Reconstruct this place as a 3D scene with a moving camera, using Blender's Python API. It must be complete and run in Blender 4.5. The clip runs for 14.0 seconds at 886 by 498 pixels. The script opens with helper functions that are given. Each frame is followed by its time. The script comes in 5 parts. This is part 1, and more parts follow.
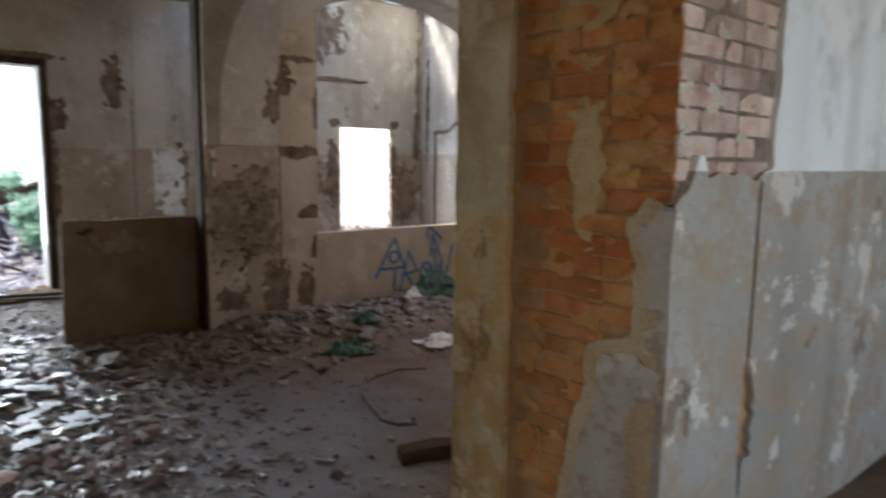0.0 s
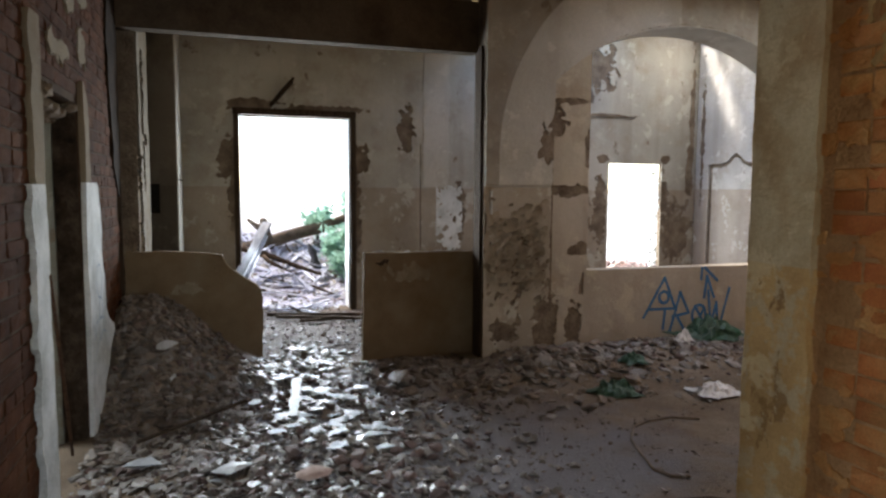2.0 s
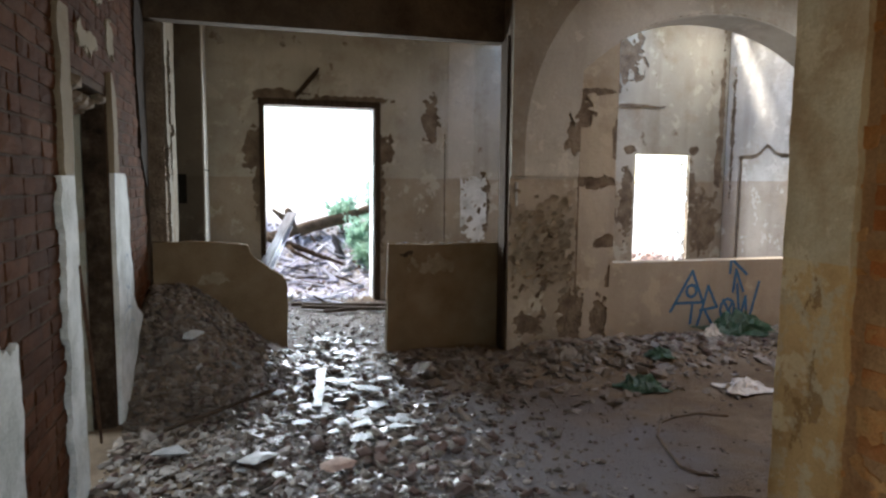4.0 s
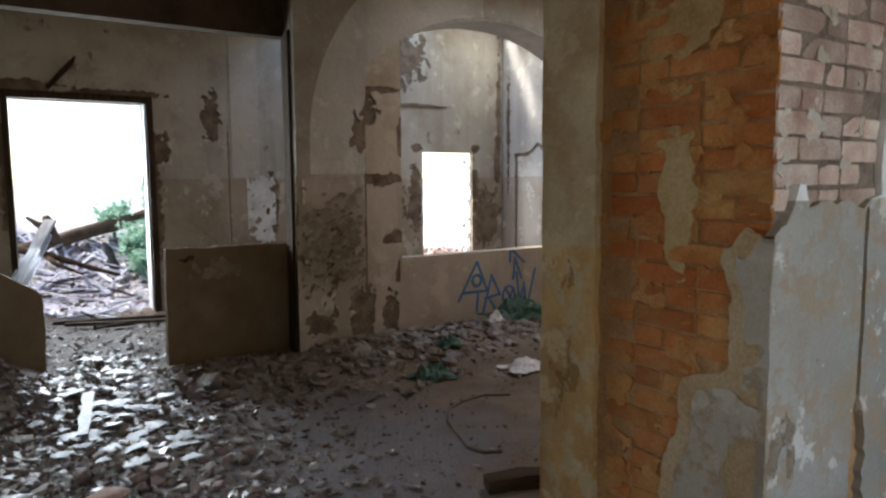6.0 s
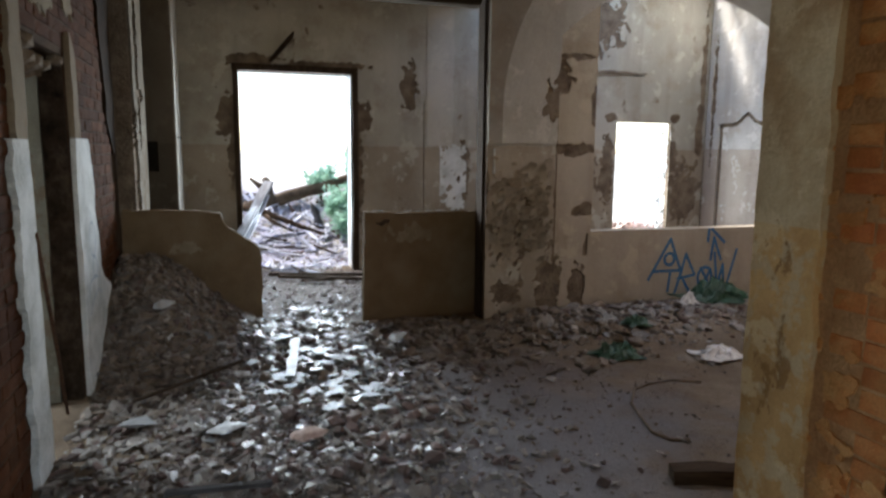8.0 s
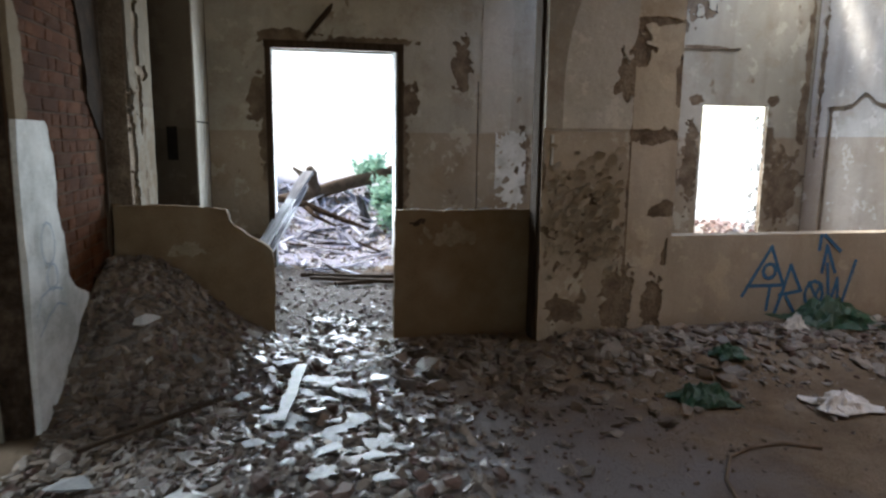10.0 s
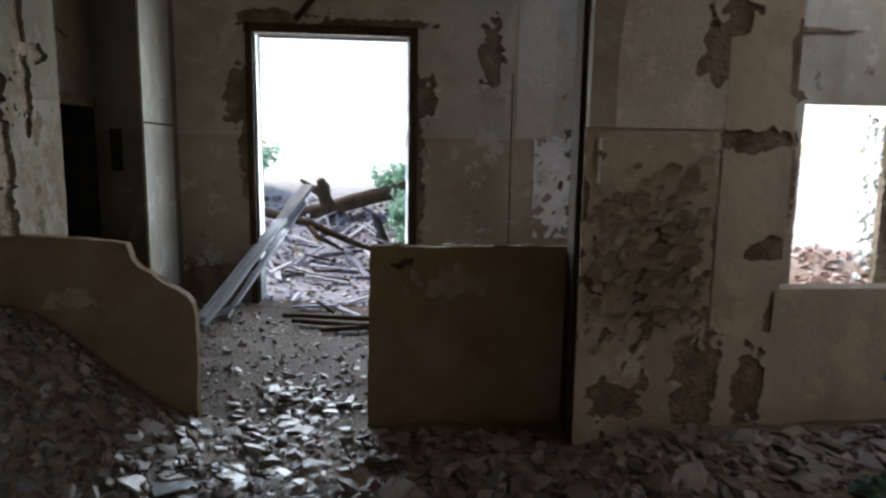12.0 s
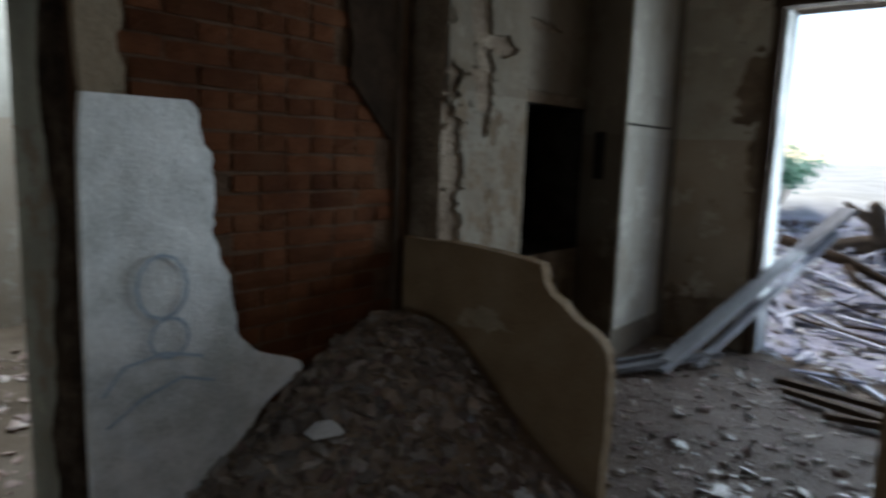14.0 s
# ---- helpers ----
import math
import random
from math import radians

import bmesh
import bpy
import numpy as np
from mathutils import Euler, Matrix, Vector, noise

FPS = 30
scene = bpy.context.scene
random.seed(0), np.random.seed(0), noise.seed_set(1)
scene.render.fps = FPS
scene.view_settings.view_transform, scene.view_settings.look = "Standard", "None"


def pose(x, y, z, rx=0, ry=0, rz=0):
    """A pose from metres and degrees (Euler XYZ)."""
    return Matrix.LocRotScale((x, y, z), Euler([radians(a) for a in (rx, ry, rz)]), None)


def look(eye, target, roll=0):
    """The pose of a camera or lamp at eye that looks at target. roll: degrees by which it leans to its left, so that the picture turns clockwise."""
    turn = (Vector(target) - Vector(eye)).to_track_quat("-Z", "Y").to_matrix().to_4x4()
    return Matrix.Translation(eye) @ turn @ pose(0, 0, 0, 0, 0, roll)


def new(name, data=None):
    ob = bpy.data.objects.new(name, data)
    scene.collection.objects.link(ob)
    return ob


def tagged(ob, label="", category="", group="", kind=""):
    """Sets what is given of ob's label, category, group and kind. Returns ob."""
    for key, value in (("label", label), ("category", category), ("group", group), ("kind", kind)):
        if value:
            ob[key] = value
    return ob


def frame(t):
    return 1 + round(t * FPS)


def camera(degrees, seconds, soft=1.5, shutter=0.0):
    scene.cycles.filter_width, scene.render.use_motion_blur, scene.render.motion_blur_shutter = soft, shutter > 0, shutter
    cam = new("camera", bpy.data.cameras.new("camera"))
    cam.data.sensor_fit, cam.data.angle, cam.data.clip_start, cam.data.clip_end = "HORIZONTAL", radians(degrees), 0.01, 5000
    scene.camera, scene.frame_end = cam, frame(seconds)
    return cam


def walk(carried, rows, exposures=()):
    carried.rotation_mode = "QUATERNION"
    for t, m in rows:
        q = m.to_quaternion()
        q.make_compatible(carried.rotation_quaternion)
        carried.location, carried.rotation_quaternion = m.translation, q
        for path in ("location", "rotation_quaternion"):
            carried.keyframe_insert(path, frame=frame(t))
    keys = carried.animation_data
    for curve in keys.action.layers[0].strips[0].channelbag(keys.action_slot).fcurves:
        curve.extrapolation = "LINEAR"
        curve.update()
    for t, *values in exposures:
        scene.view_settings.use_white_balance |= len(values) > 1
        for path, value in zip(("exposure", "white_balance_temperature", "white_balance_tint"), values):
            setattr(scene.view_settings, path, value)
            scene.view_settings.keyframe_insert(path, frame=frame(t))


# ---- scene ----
cam = camera(67.3, 14.0, soft=2.5, shutter=0.5)
PATH = [
    (0, (0.561, 0.978, 1.505), (1.835, 2.498, 1.245), 0.8),
    (0.5, (0.471, 0.968, 1.537), (1.524, 2.653, 1.31), -0.1),
    (1, (0.442, 0.991, 1.544), (1.325, 2.773, 1.336), 0.8),
    (1.5, (0.428, 0.966, 1.565), (1.166, 2.814, 1.373), 0.9),
    (2, (0.432, 0.949, 1.561), (1.044, 2.846, 1.388), 0.4),
    (4.3, (0.43, 0.988, 1.572), (0.975, 2.901, 1.365), 0.6),
    (4.5, (0.437, 0.991, 1.562), (1.029, 2.89, 1.356), 0.5),
    (5, (0.47, 0.995, 1.552), (1.281, 2.812, 1.344), 0.1),
    (5.5, (0.514, 0.98, 1.551), (1.584, 2.658, 1.346), -0.2),
    (6, (0.526, 0.976, 1.551), (1.611, 2.644, 1.349), -0.4),
    (6.5, (0.5, 0.984, 1.553), (1.476, 2.715, 1.327), -0.6),
    (7, (0.491, 1.001, 1.554), (1.306, 2.813, 1.324), -0.6),
    (7.5, (0.489, 1.009, 1.554), (1.188, 2.868, 1.321), -0.4),
    (8, (0.514, 1.024, 1.545), (1.101, 2.914, 1.255), 0.6),
    (8.2, (0.556, 1.083, 1.53), (1.135, 2.975, 1.2), 0.8),
    (8.5, (0.623, 1.172, 1.505), (1.187, 3.067, 1.204), 1.0),
    (8.7, (0.636, 1.216, 1.507), (1.175, 3.117, 1.199), 1.1),
    (10.8, (1.269, 2.514, 1.539), (1.604, 4.455, 1.197), 0.2),
    (11, (1.33, 2.648, 1.535), (1.658, 4.588, 1.178), 0.1),
    (11.5, (1.486, 3.017, 1.537), (1.775, 4.971, 1.218), 0.7),
    (12, (1.607, 3.435, 1.51), (1.821, 5.401, 1.211), 0.9),
    (12.5, (1.721, 3.776, 1.52), (1.75, 5.747, 1.185), -0.2),
    (13, (1.838, 4.086, 1.53), (1.496, 6.024, 1.17), 2.25),
    (13.5, (1.768, 4.4, 1.482), (1.02, 6.228, 1.168), 3.85),
    (13.7, (1.715, 4.465, 1.5), (0.78, 6.2, 1.178), 3.6),
    (14, (1.747, 4.552, 1.459), (0.508, 6.095, 1.166), 1.9),
]
EXPOSURES = [(0.0, 2.42, 7000, 12), (0.5, 2.3, 7100, 12), (2.0, 2.5, 7100, 12), (4.6, 2.65, 7000, 11), (5.2, 2.65, 7000, 11), (6.0, 2.32, 7000, 11), (7.0, 2.32, 7000, 11), (8.7, 2.45, 6800, 10), (10.8, 2.12, 6850, 10), (12.0, 1.72, 6850, 10), (13.0, 1.78, 6700, 10), (13.5, 1.8, 6600, 9), (14.0, 1.32, 6450, 8)]
walk(cam, [(t, look(eye, target, roll)) for t, eye, target, roll in PATH], EXPOSURES)

# ---- world, sun and large lights ----
SUN_ELEVATION, SUN_TURN = radians(52), radians(312)
world = bpy.data.worlds.new("sky_world")
scene.world = world
world.use_nodes = True
wn = world.node_tree.nodes
sky = wn.new("ShaderNodeTexSky")
sky.sky_type, sky.sun_disc, sky.sun_elevation, sky.sun_rotation = "NISHITA", False, SUN_ELEVATION, SUN_TURN
sky.dust_density, sky.ozone_density = 1.0, 1.5
wn["Background"].inputs["Strength"].default_value = 0.15
world.node_tree.links.new(sky.outputs[0], wn["Background"].inputs["Color"])
sun = new("sun", bpy.data.lights.new("sun", "SUN"))
sun.data.energy, sun.data.angle, sun.data.color = 1.6, radians(9), (1.0, 0.97, 0.93)
sun_dir = Vector((math.sin(SUN_TURN) * math.cos(SUN_ELEVATION), math.cos(SUN_TURN) * math.cos(SUN_ELEVATION), math.sin(SUN_ELEVATION)))
sun.matrix_world = look(sun_dir * 20, (0, 0, 0))


def area_light(name, at, target, w, h, watts, color):
    """An area lamp: the sky's light through an opening, or a fill without a seen source."""
    lamp = new(name, bpy.data.lights.new(name, "AREA"))
    lamp.data.shape, lamp.data.size, lamp.data.size_y = "RECTANGLE", w, h
    lamp.data.energy, lamp.data.color = watts, color
    lamp.matrix_world = look(at, target)
    return lamp


DAY = (0.75, 0.88, 1.0)
area_light("doorway_daylight", (1.25, 9.9, 1.5), (1.25, 4.0, 0.9), 1.35, 2.0, 30, DAY).data.spread = radians(130)
area_light("window_daylight", (6.2, 10.0, 1.3), (6.0, 6.0, 0.6), 0.9, 1.3, 8, DAY)
area_light("rear_window_daylight", (3.6, -1.95, 1.7), (3.2, 2.0, 1.4), 1.5, 1.8, 10.5, (0.77, 0.89, 1.0))
# Fill for the right bay; its roof hole is invented and out of view.
area_light("roof_gap_daylight", (5.1, 4.8, 3.46), (5.1, 4.9, 0.0), 1.6, 1.5, 6.5, (1.0, 0.97, 0.93))
# Added fill under the side room's ceiling; its source is out of view.
area_light("side_room_daylight", (-3.0, 6.1, 3.4), (-2.5, 6.0, 0.0), 0.8, 1.0, 45, DAY)
# Warm fill from behind the camera, through an added, unseen doorway.
area_light("rear_doorway_daylight", (0.4, -1.95, 1.2), (0.6, 4.0, 0.9), 1.2, 2.0, 1.6, (1.0, 0.92, 0.82))
# Added warm fill for the pier's brick side, through an invented opening.
area_light("left_doorway_daylight", (-0.62, -0.7, 1.2), (2.4, 2.3, 1.2), 1.0, 1.9, 2.1, (1.0, 0.90, 0.76))
# Added fill for the back wall, hung under closed roof beside the slot.
area_light("roof_slot_daylight", (6.6, 8.6, 3.84), (5.4, 9.5, 1.4), 1.2, 0.9, 6, (1.0, 0.96, 0.90))


# ---- materials ----
def material(name, rough=0.9, metal=0.0):
    m = bpy.data.materials.new(name)
    m.use_nodes = True
    b = m.node_tree.nodes["Principled BSDF"]
    b.inputs["Roughness"].default_value, b.inputs["Metallic"].default_value = rough, metal
    if rough > 0.8:
        b.inputs["Specular IOR Level"].default_value = 0.05
    return m, m.node_tree.nodes, m.node_tree.links, b


def add_noise(nodes, links, coord, scale, detail=6.0, rough=0.6, stretch=None):
    n = nodes.new("ShaderNodeTexNoise")
    n.inputs["Scale"].default_value, n.inputs["Detail"].default_value, n.inputs["Roughness"].default_value = scale, detail, rough
    if stretch:
        mp = nodes.new("ShaderNodeMapping")
        mp.inputs["Scale"].default_value = stretch
        links.new(coord, mp.inputs["Vector"])
        coord = mp.outputs[0]
    links.new(coord, n.inputs["Vector"])
    return n.outputs["Fac"]


def ramp(nodes, links, fac, stops):
    r = nodes.new("ShaderNodeValToRGB")
    e = r.color_ramp.elements
    while len(e) < len(stops):
        e.new(0.5)
    for el, (p, c) in zip(e, stops):
        el.position, el.color = p, (*c, 1)
    links.new(fac, r.inputs[0])
    return r.outputs[0]


def mixed(nodes, links, fac, a, b, mode="MIX"):
    m = nodes.new("ShaderNodeMix")
    m.data_type, m.blend_type = "RGBA", mode
    for sock, v in ((m.inputs[0], fac), (m.inputs[6], a), (m.inputs[7], b)):
        if isinstance(v, (int, float)):
            sock.default_value = v
        elif isinstance(v, tuple):
            sock.default_value = (*v, 1)
        else:
            links.new(v, sock)
    return m.outputs[2]


def bump(nodes, links, bsdf, height, strength, distance=0.01):
    b = nodes.new("ShaderNodeBump")
    b.inputs["Strength"].default_value, b.inputs["Distance"].default_value = strength, distance
    links.new(height, b.inputs["Height"])
    links.new(b.outputs[0], bsdf.inputs["Normal"])


def surface(name, stops, scale, rough=0.9, fine=60.0, strength=0.5, dist=0.01, random_tint=0.0, space="position", stretch=None, metal=0.0, tints=None):
    """Colour from a two-scale noise, with relief. random_tint: how far each object's or island's lightness strays."""
    m, n, l, b = material(name, rough, metal)
    if space == "position":
        coord = n.new("ShaderNodeNewGeometry").outputs["Position"]
    else:
        coord = n.new("ShaderNodeTexCoord").outputs["Object"]
    big, small = add_noise(n, l, coord, scale, stretch=stretch), add_noise(n, l, coord, fine, 4.0, stretch=stretch)
    col = ramp(n, l, big, stops)
    col = mixed(n, l, 0.45, col, ramp(n, l, small, [(0.3, (0.35, 0.35, 0.35)), (0.7, (0.72, 0.72, 0.72))]), "OVERLAY")
    if random_tint:
        info = n.new("ShaderNodeObjectInfo").outputs["Random"]
        isl = n.new("ShaderNodeNewGeometry").outputs["Random Per Island"]
        add = n.new("ShaderNodeMath")
        add.operation = "ADD"
        l.new(info, add.inputs[0])
        l.new(isl, add.inputs[1])
        frac = n.new("ShaderNodeMath")
        frac.operation = "FRACT"
        l.new(add.outputs[0], frac.inputs[0])
        lo, hi = max(0.0, 0.5 - random_tint), min(1.0, 0.5 + random_tint)
        col = mixed(n, l, 0.9, col, ramp(n, l, frac.outputs[0], tints or [(0.0, (lo,) * 3), (1.0, (hi,) * 3)]), "OVERLAY")
    l.new(col, b.inputs["Base Color"])
    mixh = n.new("ShaderNodeMath")
    mixh.operation = "ADD"
    l.new(big, mixh.inputs[0])
    l.new(small, mixh.inputs[1])
    bump(n, l, b, mixh.outputs[0], strength, dist)
    return m


def painted_wall(name, upper, lower, stain, dado=1.6, streak=0.5, blotch=0.44, spots=None, peel=0.64):
    """Old plaster with limewash above and a darker painted dado below the line at that height, stained and streaked."""
    m, n, l, b = material(name, 0.92)
    geo = n.new("ShaderNodeNewGeometry")
    coord = geo.outputs["Position"]
    sep = n.new("ShaderNodeSeparateXYZ")
    l.new(coord, sep.inputs[0])
    wob = add_noise(n, l, coord, 3.0)
    edge = n.new("ShaderNodeMath")
    edge.operation = "MULTIPLY_ADD"
    l.new(wob, edge.inputs[0])
    edge.inputs[1].default_value, edge.inputs[2].default_value = 0.03, -0.015
    z = n.new("ShaderNodeMath")
    l.new(sep.outputs[2], z.inputs[0])
    l.new(edge.outputs[0], z.inputs[1])
    over = n.new("ShaderNodeMath")
    over.operation = "GREATER_THAN"
    l.new(z.outputs[0], over.inputs[0])
    over.inputs[1].default_value = dado
    col = mixed(n, l, over.outputs[0], lower, upper)
    cloud = add_noise(n, l, coord, 0.9, 4.0, 0.5)
    col = mixed(n, l, 0.8, col, ramp(n, l, cloud, [(0.32, (0.36, 0.355, 0.35)), (0.68, (0.60, 0.60, 0.605))]), "OVERLAY")
    blot = add_noise(n, l, coord, 2.3, 8.0, 0.65)
    col = mixed(n, l, ramp(n, l, blot, [(blotch + 0.06, (0, 0, 0)), (blotch + 0.30, (0.75, 0.75, 0.75))]), col, stain)
    if spots:
        fleck = add_noise(n, l, coord, 9.0, 7.0, 0.7)
        flecked = mixed(n, l, ramp(n, l, fleck, [(0.495, (0, 0, 0)), (0.56, (0.8, 0.8, 0.8))]), col, spots)
        col = mixed(n, l, over.outputs[0], flecked, col)
    run = add_noise(n, l, coord, 1.0, 3.0, 0.5, stretch=(3.2, 3.2, 0.22))
    col = mixed(n, l, ramp(n, l, run, [(0.5, (0, 0, 0)), (0.74, (streak,) * 3)]), col, tuple(c * 0.6 for c in stain))
    pale = add_noise(n, l, coord, 4.1, 9.0, 0.68)
    col = mixed(n, l, ramp(n, l, pale, [(0.575, (0, 0, 0)), (0.60, (0.5, 0.5, 0.5))]), col, tuple(min(0.8, c * 1.25) for c in upper))
    scab = add_noise(n, l, coord, 3.3, 10.0, 0.7, stretch=(1.0, 1.0, 0.7))
    peeled = ramp(n, l, scab, [(peel, (0, 0, 0)), (peel + 0.018, (0.8, 0.8, 0.8))])
    col = mixed(n, l, peeled, col, tuple(c * 0.8 for c in stain))
    fine = add_noise(n, l, coord, 90.0, 4.0)
    col = mixed(n, l, 0.3, col, ramp(n, l, fine, [(0.3, (0.38, 0.38, 0.38)), (0.7, (0.66, 0.66, 0.66))]), "OVERLAY")
    l.new(col, b.inputs["Base Color"])
    flake = add_noise(n, l, coord, 14.0, 6.0, 0.7)
    relief = n.new("ShaderNodeMath")
    relief.operation = "SUBTRACT"
    l.new(flake, relief.inputs[0])
    l.new(peeled, relief.inputs[1])
    bump(n, l, b, relief.outputs[0], 0.7, 0.018)
    return m


M = {}
M["plaster"] = painted_wall("limewashed_plaster", (0.405, 0.39, 0.345), (0.345, 0.30, 0.245), (0.25, 0.195, 0.14), 1.6, 0.4, 0.45)
M["plaster_pale"] = painted_wall("pale_blue_plaster", (0.78, 0.83, 0.88), (0.375, 0.37, 0.36), (0.30, 0.24, 0.18), 1.49, 0.3, 0.44, (0.36, 0.29, 0.225))
M["plaster_tan"] = surface("tan_render", [(0.3, (0.36, 0.235, 0.105)), (0.5, (0.47, 0.33, 0.165)), (0.7, (0.53, 0.41, 0.25))], 4.0, 0.95, 80)
M["plaster_ochre"] = painted_wall("ochre_render", (0.50, 0.41, 0.27), (0.52, 0.345, 0.16), (0.31, 0.175, 0.07), 1.3, 0.6, 0.37, (0.48, 0.39, 0.26), 0.60)
M["corner_black"] = surface("near_black_coat", [(0.3, (0.012, 0.0075, 0.0045)), (0.7, (0.034, 0.021, 0.013))], 6.0, 1.0, 40, 0.5)
M["plaster_infill"] = painted_wall("smooth_infill_render", (0.41, 0.36, 0.285), (0.40, 0.35, 0.29), (0.27, 0.20, 0.13), 1.62, 0.3, 0.50, None, 0.70)
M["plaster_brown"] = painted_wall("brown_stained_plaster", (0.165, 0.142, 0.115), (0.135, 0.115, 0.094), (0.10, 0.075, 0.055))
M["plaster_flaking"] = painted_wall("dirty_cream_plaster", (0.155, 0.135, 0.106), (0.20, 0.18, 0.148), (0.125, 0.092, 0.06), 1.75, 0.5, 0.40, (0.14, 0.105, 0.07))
M["plaster_greenish"] = painted_wall("grey_green_plaster", (0.36, 0.375, 0.33), (0.39, 0.41, 0.37), (0.21, 0.20, 0.155), 1.5, 0.5, 0.42, (0.30, 0.24, 0.19))
M["sheet"] = surface("pale_glossy_sheet", [(0.3, (0.10, 0.115, 0.13)), (0.7, (0.20, 0.222, 0.245))], 9.0, 0.5, 60, 0.6, 0.012, 0.25)
M["plaster_white"] = surface("white_gypsum_plaster", [(0.35, (0.42, 0.44, 0.43)), (0.6, (0.66, 0.68, 0.68))], 4.0, 0.85, 70, 0.4)
M["paint_dull"] = painted_wall("dull_white_paint", (0.34, 0.325, 0.29), (0.315, 0.30, 0.27), (0.22, 0.19, 0.15))
M["partition"] = surface("brown_partition_render", [(0.3, (0.125, 0.086, 0.050)), (0.5, (0.172, 0.124, 0.077)), (0.72, (0.21, 0.166, 0.115))], 2.2, 0.9, 90, 0.25)
M["substrate"] = surface("bare_wall_core", [(0.3, (0.105, 0.080, 0.060)), (0.5, (0.180, 0.140, 0.105)), (0.75, (0.27, 0.225, 0.175))], 6.0, 0.97, 45, 0.9, 0.03)
M["mortar"] = surface("lime_mortar", [(0.3, (0.36, 0.19, 0.09)), (0.6, (0.48, 0.30, 0.16))], 8.0, 0.97, 70, 0.7, 0.02)
M["brick"] = surface("orange_brick", [(0.25, (0.36, 0.125, 0.045)), (0.48, (0.46, 0.19, 0.070)), (0.66, (0.52, 0.29, 0.125))], 5.0, 0.92, 110, 0.6, 0.008, 0.22, tints=[(0.0, (0.36, 0.33, 0.32)), (0.35, (0.56, 0.47, 0.44)), (0.7, (0.50, 0.56, 0.58)), (1.0, (0.62, 0.62, 0.58))])
# Left wall's brick and mortar: darker copies, its dim light put into the colour.
M["brick_dimmed"] = surface("dimmed_left_brick", [(0.25, (0.040, 0.0145, 0.007)), (0.5, (0.070, 0.026, 0.0115)), (0.7, (0.092, 0.041, 0.020))], 4.0, 0.95, 90, 0.6, 0.008, 0.14)
M["mortar_dimmed"] = surface("dimmed_left_mortar", [(0.3, (0.045, 0.026, 0.016)), (0.6, (0.085, 0.053, 0.034))], 8.0, 0.97, 70, 0.7, 0.02)
M["smear"] = surface("ochre_mortar_smear", [(0.28, (0.42, 0.165, 0.055)), (0.5, (0.52, 0.26, 0.10)), (0.72, (0.57, 0.37, 0.18))], 5.0, 0.96, 90, 0.8, 0.012)
M["brick_dusty"] = surface("dusty_pink_brick", [(0.25, (0.30, 0.185, 0.16)), (0.5, (0.46, 0.35, 0.31)), (0.7, (0.60, 0.53, 0.50))], 6.0, 0.94, 110, 0.6, 0.008, 0.25)
M["dirt"] = surface("trodden_dirt", [(0.28, (0.080, 0.058, 0.040)), (0.5, (0.165, 0.125, 0.090)), (0.72, (0.25, 0.205, 0.162))], 1.6, 0.74, 55, 0.9, 0.02)
M["rubble"] = surface("plaster_rubble", [(0.3, (0.100, 0.085, 0.075)), (0.55, (0.165, 0.147, 0.134)), (0.75, (0.26, 0.248, 0.238))], 5.0, 0.36, 80, 0.5, 0.01, 0.24)
M["rubble_dark"] = surface("earthy_rubble", [(0.3, (0.060, 0.045, 0.035)), (0.6, (0.155, 0.122, 0.097)), (0.8, (0.22, 0.19, 0.165))], 6.0, 0.6, 80, 0.6, 0.01, 0.25)
M["arch_paint"] = painted_wall("grey_arch_limewash", (0.46, 0.44, 0.395), (0.40, 0.37, 0.31), (0.30, 0.24, 0.18), 1.0, 0.3, 0.50, None, 0.70)
M["mortar_grey"] = surface("shadowy_lime_bed", [(0.3, (0.13, 0.098, 0.082)), (0.6, (0.26, 0.21, 0.18))], 8.0, 0.97, 70, 0.7, 0.02)
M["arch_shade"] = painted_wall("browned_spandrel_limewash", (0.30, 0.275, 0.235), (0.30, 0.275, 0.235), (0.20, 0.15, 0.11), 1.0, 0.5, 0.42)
M["plaster_roofless"] = painted_wall("weathered_grey_plaster", (0.50, 0.495, 0.475), (0.40, 0.35, 0.30), (0.31, 0.25, 0.19), 1.62, 0.45, 0.44)
M["plaster_buff"] = surface("buff_undercoat", [(0.3, (0.43, 0.29, 0.16)), (0.5, (0.50, 0.385, 0.25)), (0.7, (0.53, 0.45, 0.34))], 5.0, 0.95, 80, 0.5)
M["jamb_tan"] = painted_wall("dull_tan_plaster", (0.26, 0.215, 0.155), (0.26, 0.215, 0.155), (0.18, 0.13, 0.085), 1.0, 0.5, 0.42)
M["lintel"] = surface("brown_sooty_render", [(0.3, (0.050, 0.036, 0.025)), (0.6, (0.095, 0.073, 0.054))], 3.0, 0.95, 60, 0.4)
M["core_dark"] = surface("dark_broken_wall_core", [(0.3, (0.018, 0.013, 0.010)), (0.5, (0.05, 0.036, 0.026)), (0.72, (0.11, 0.085, 0.065))], 9.0, 0.97, 50, 0.9, 0.03)
M["rubble_brick"] = surface("brick_rubble", [(0.3, (0.060, 0.038, 0.035)), (0.6, (0.115, 0.078, 0.070))], 7.0, 0.8, 80, 0.6, 0.01, 0.2)
M["tile"] = surface("broken_glazed_sheet", [(0.3, (0.26, 0.275, 0.29)), (0.7, (0.44, 0.46, 0.48))], 6.0, 0.45, 60, 0.2, 0.004, 0.25)
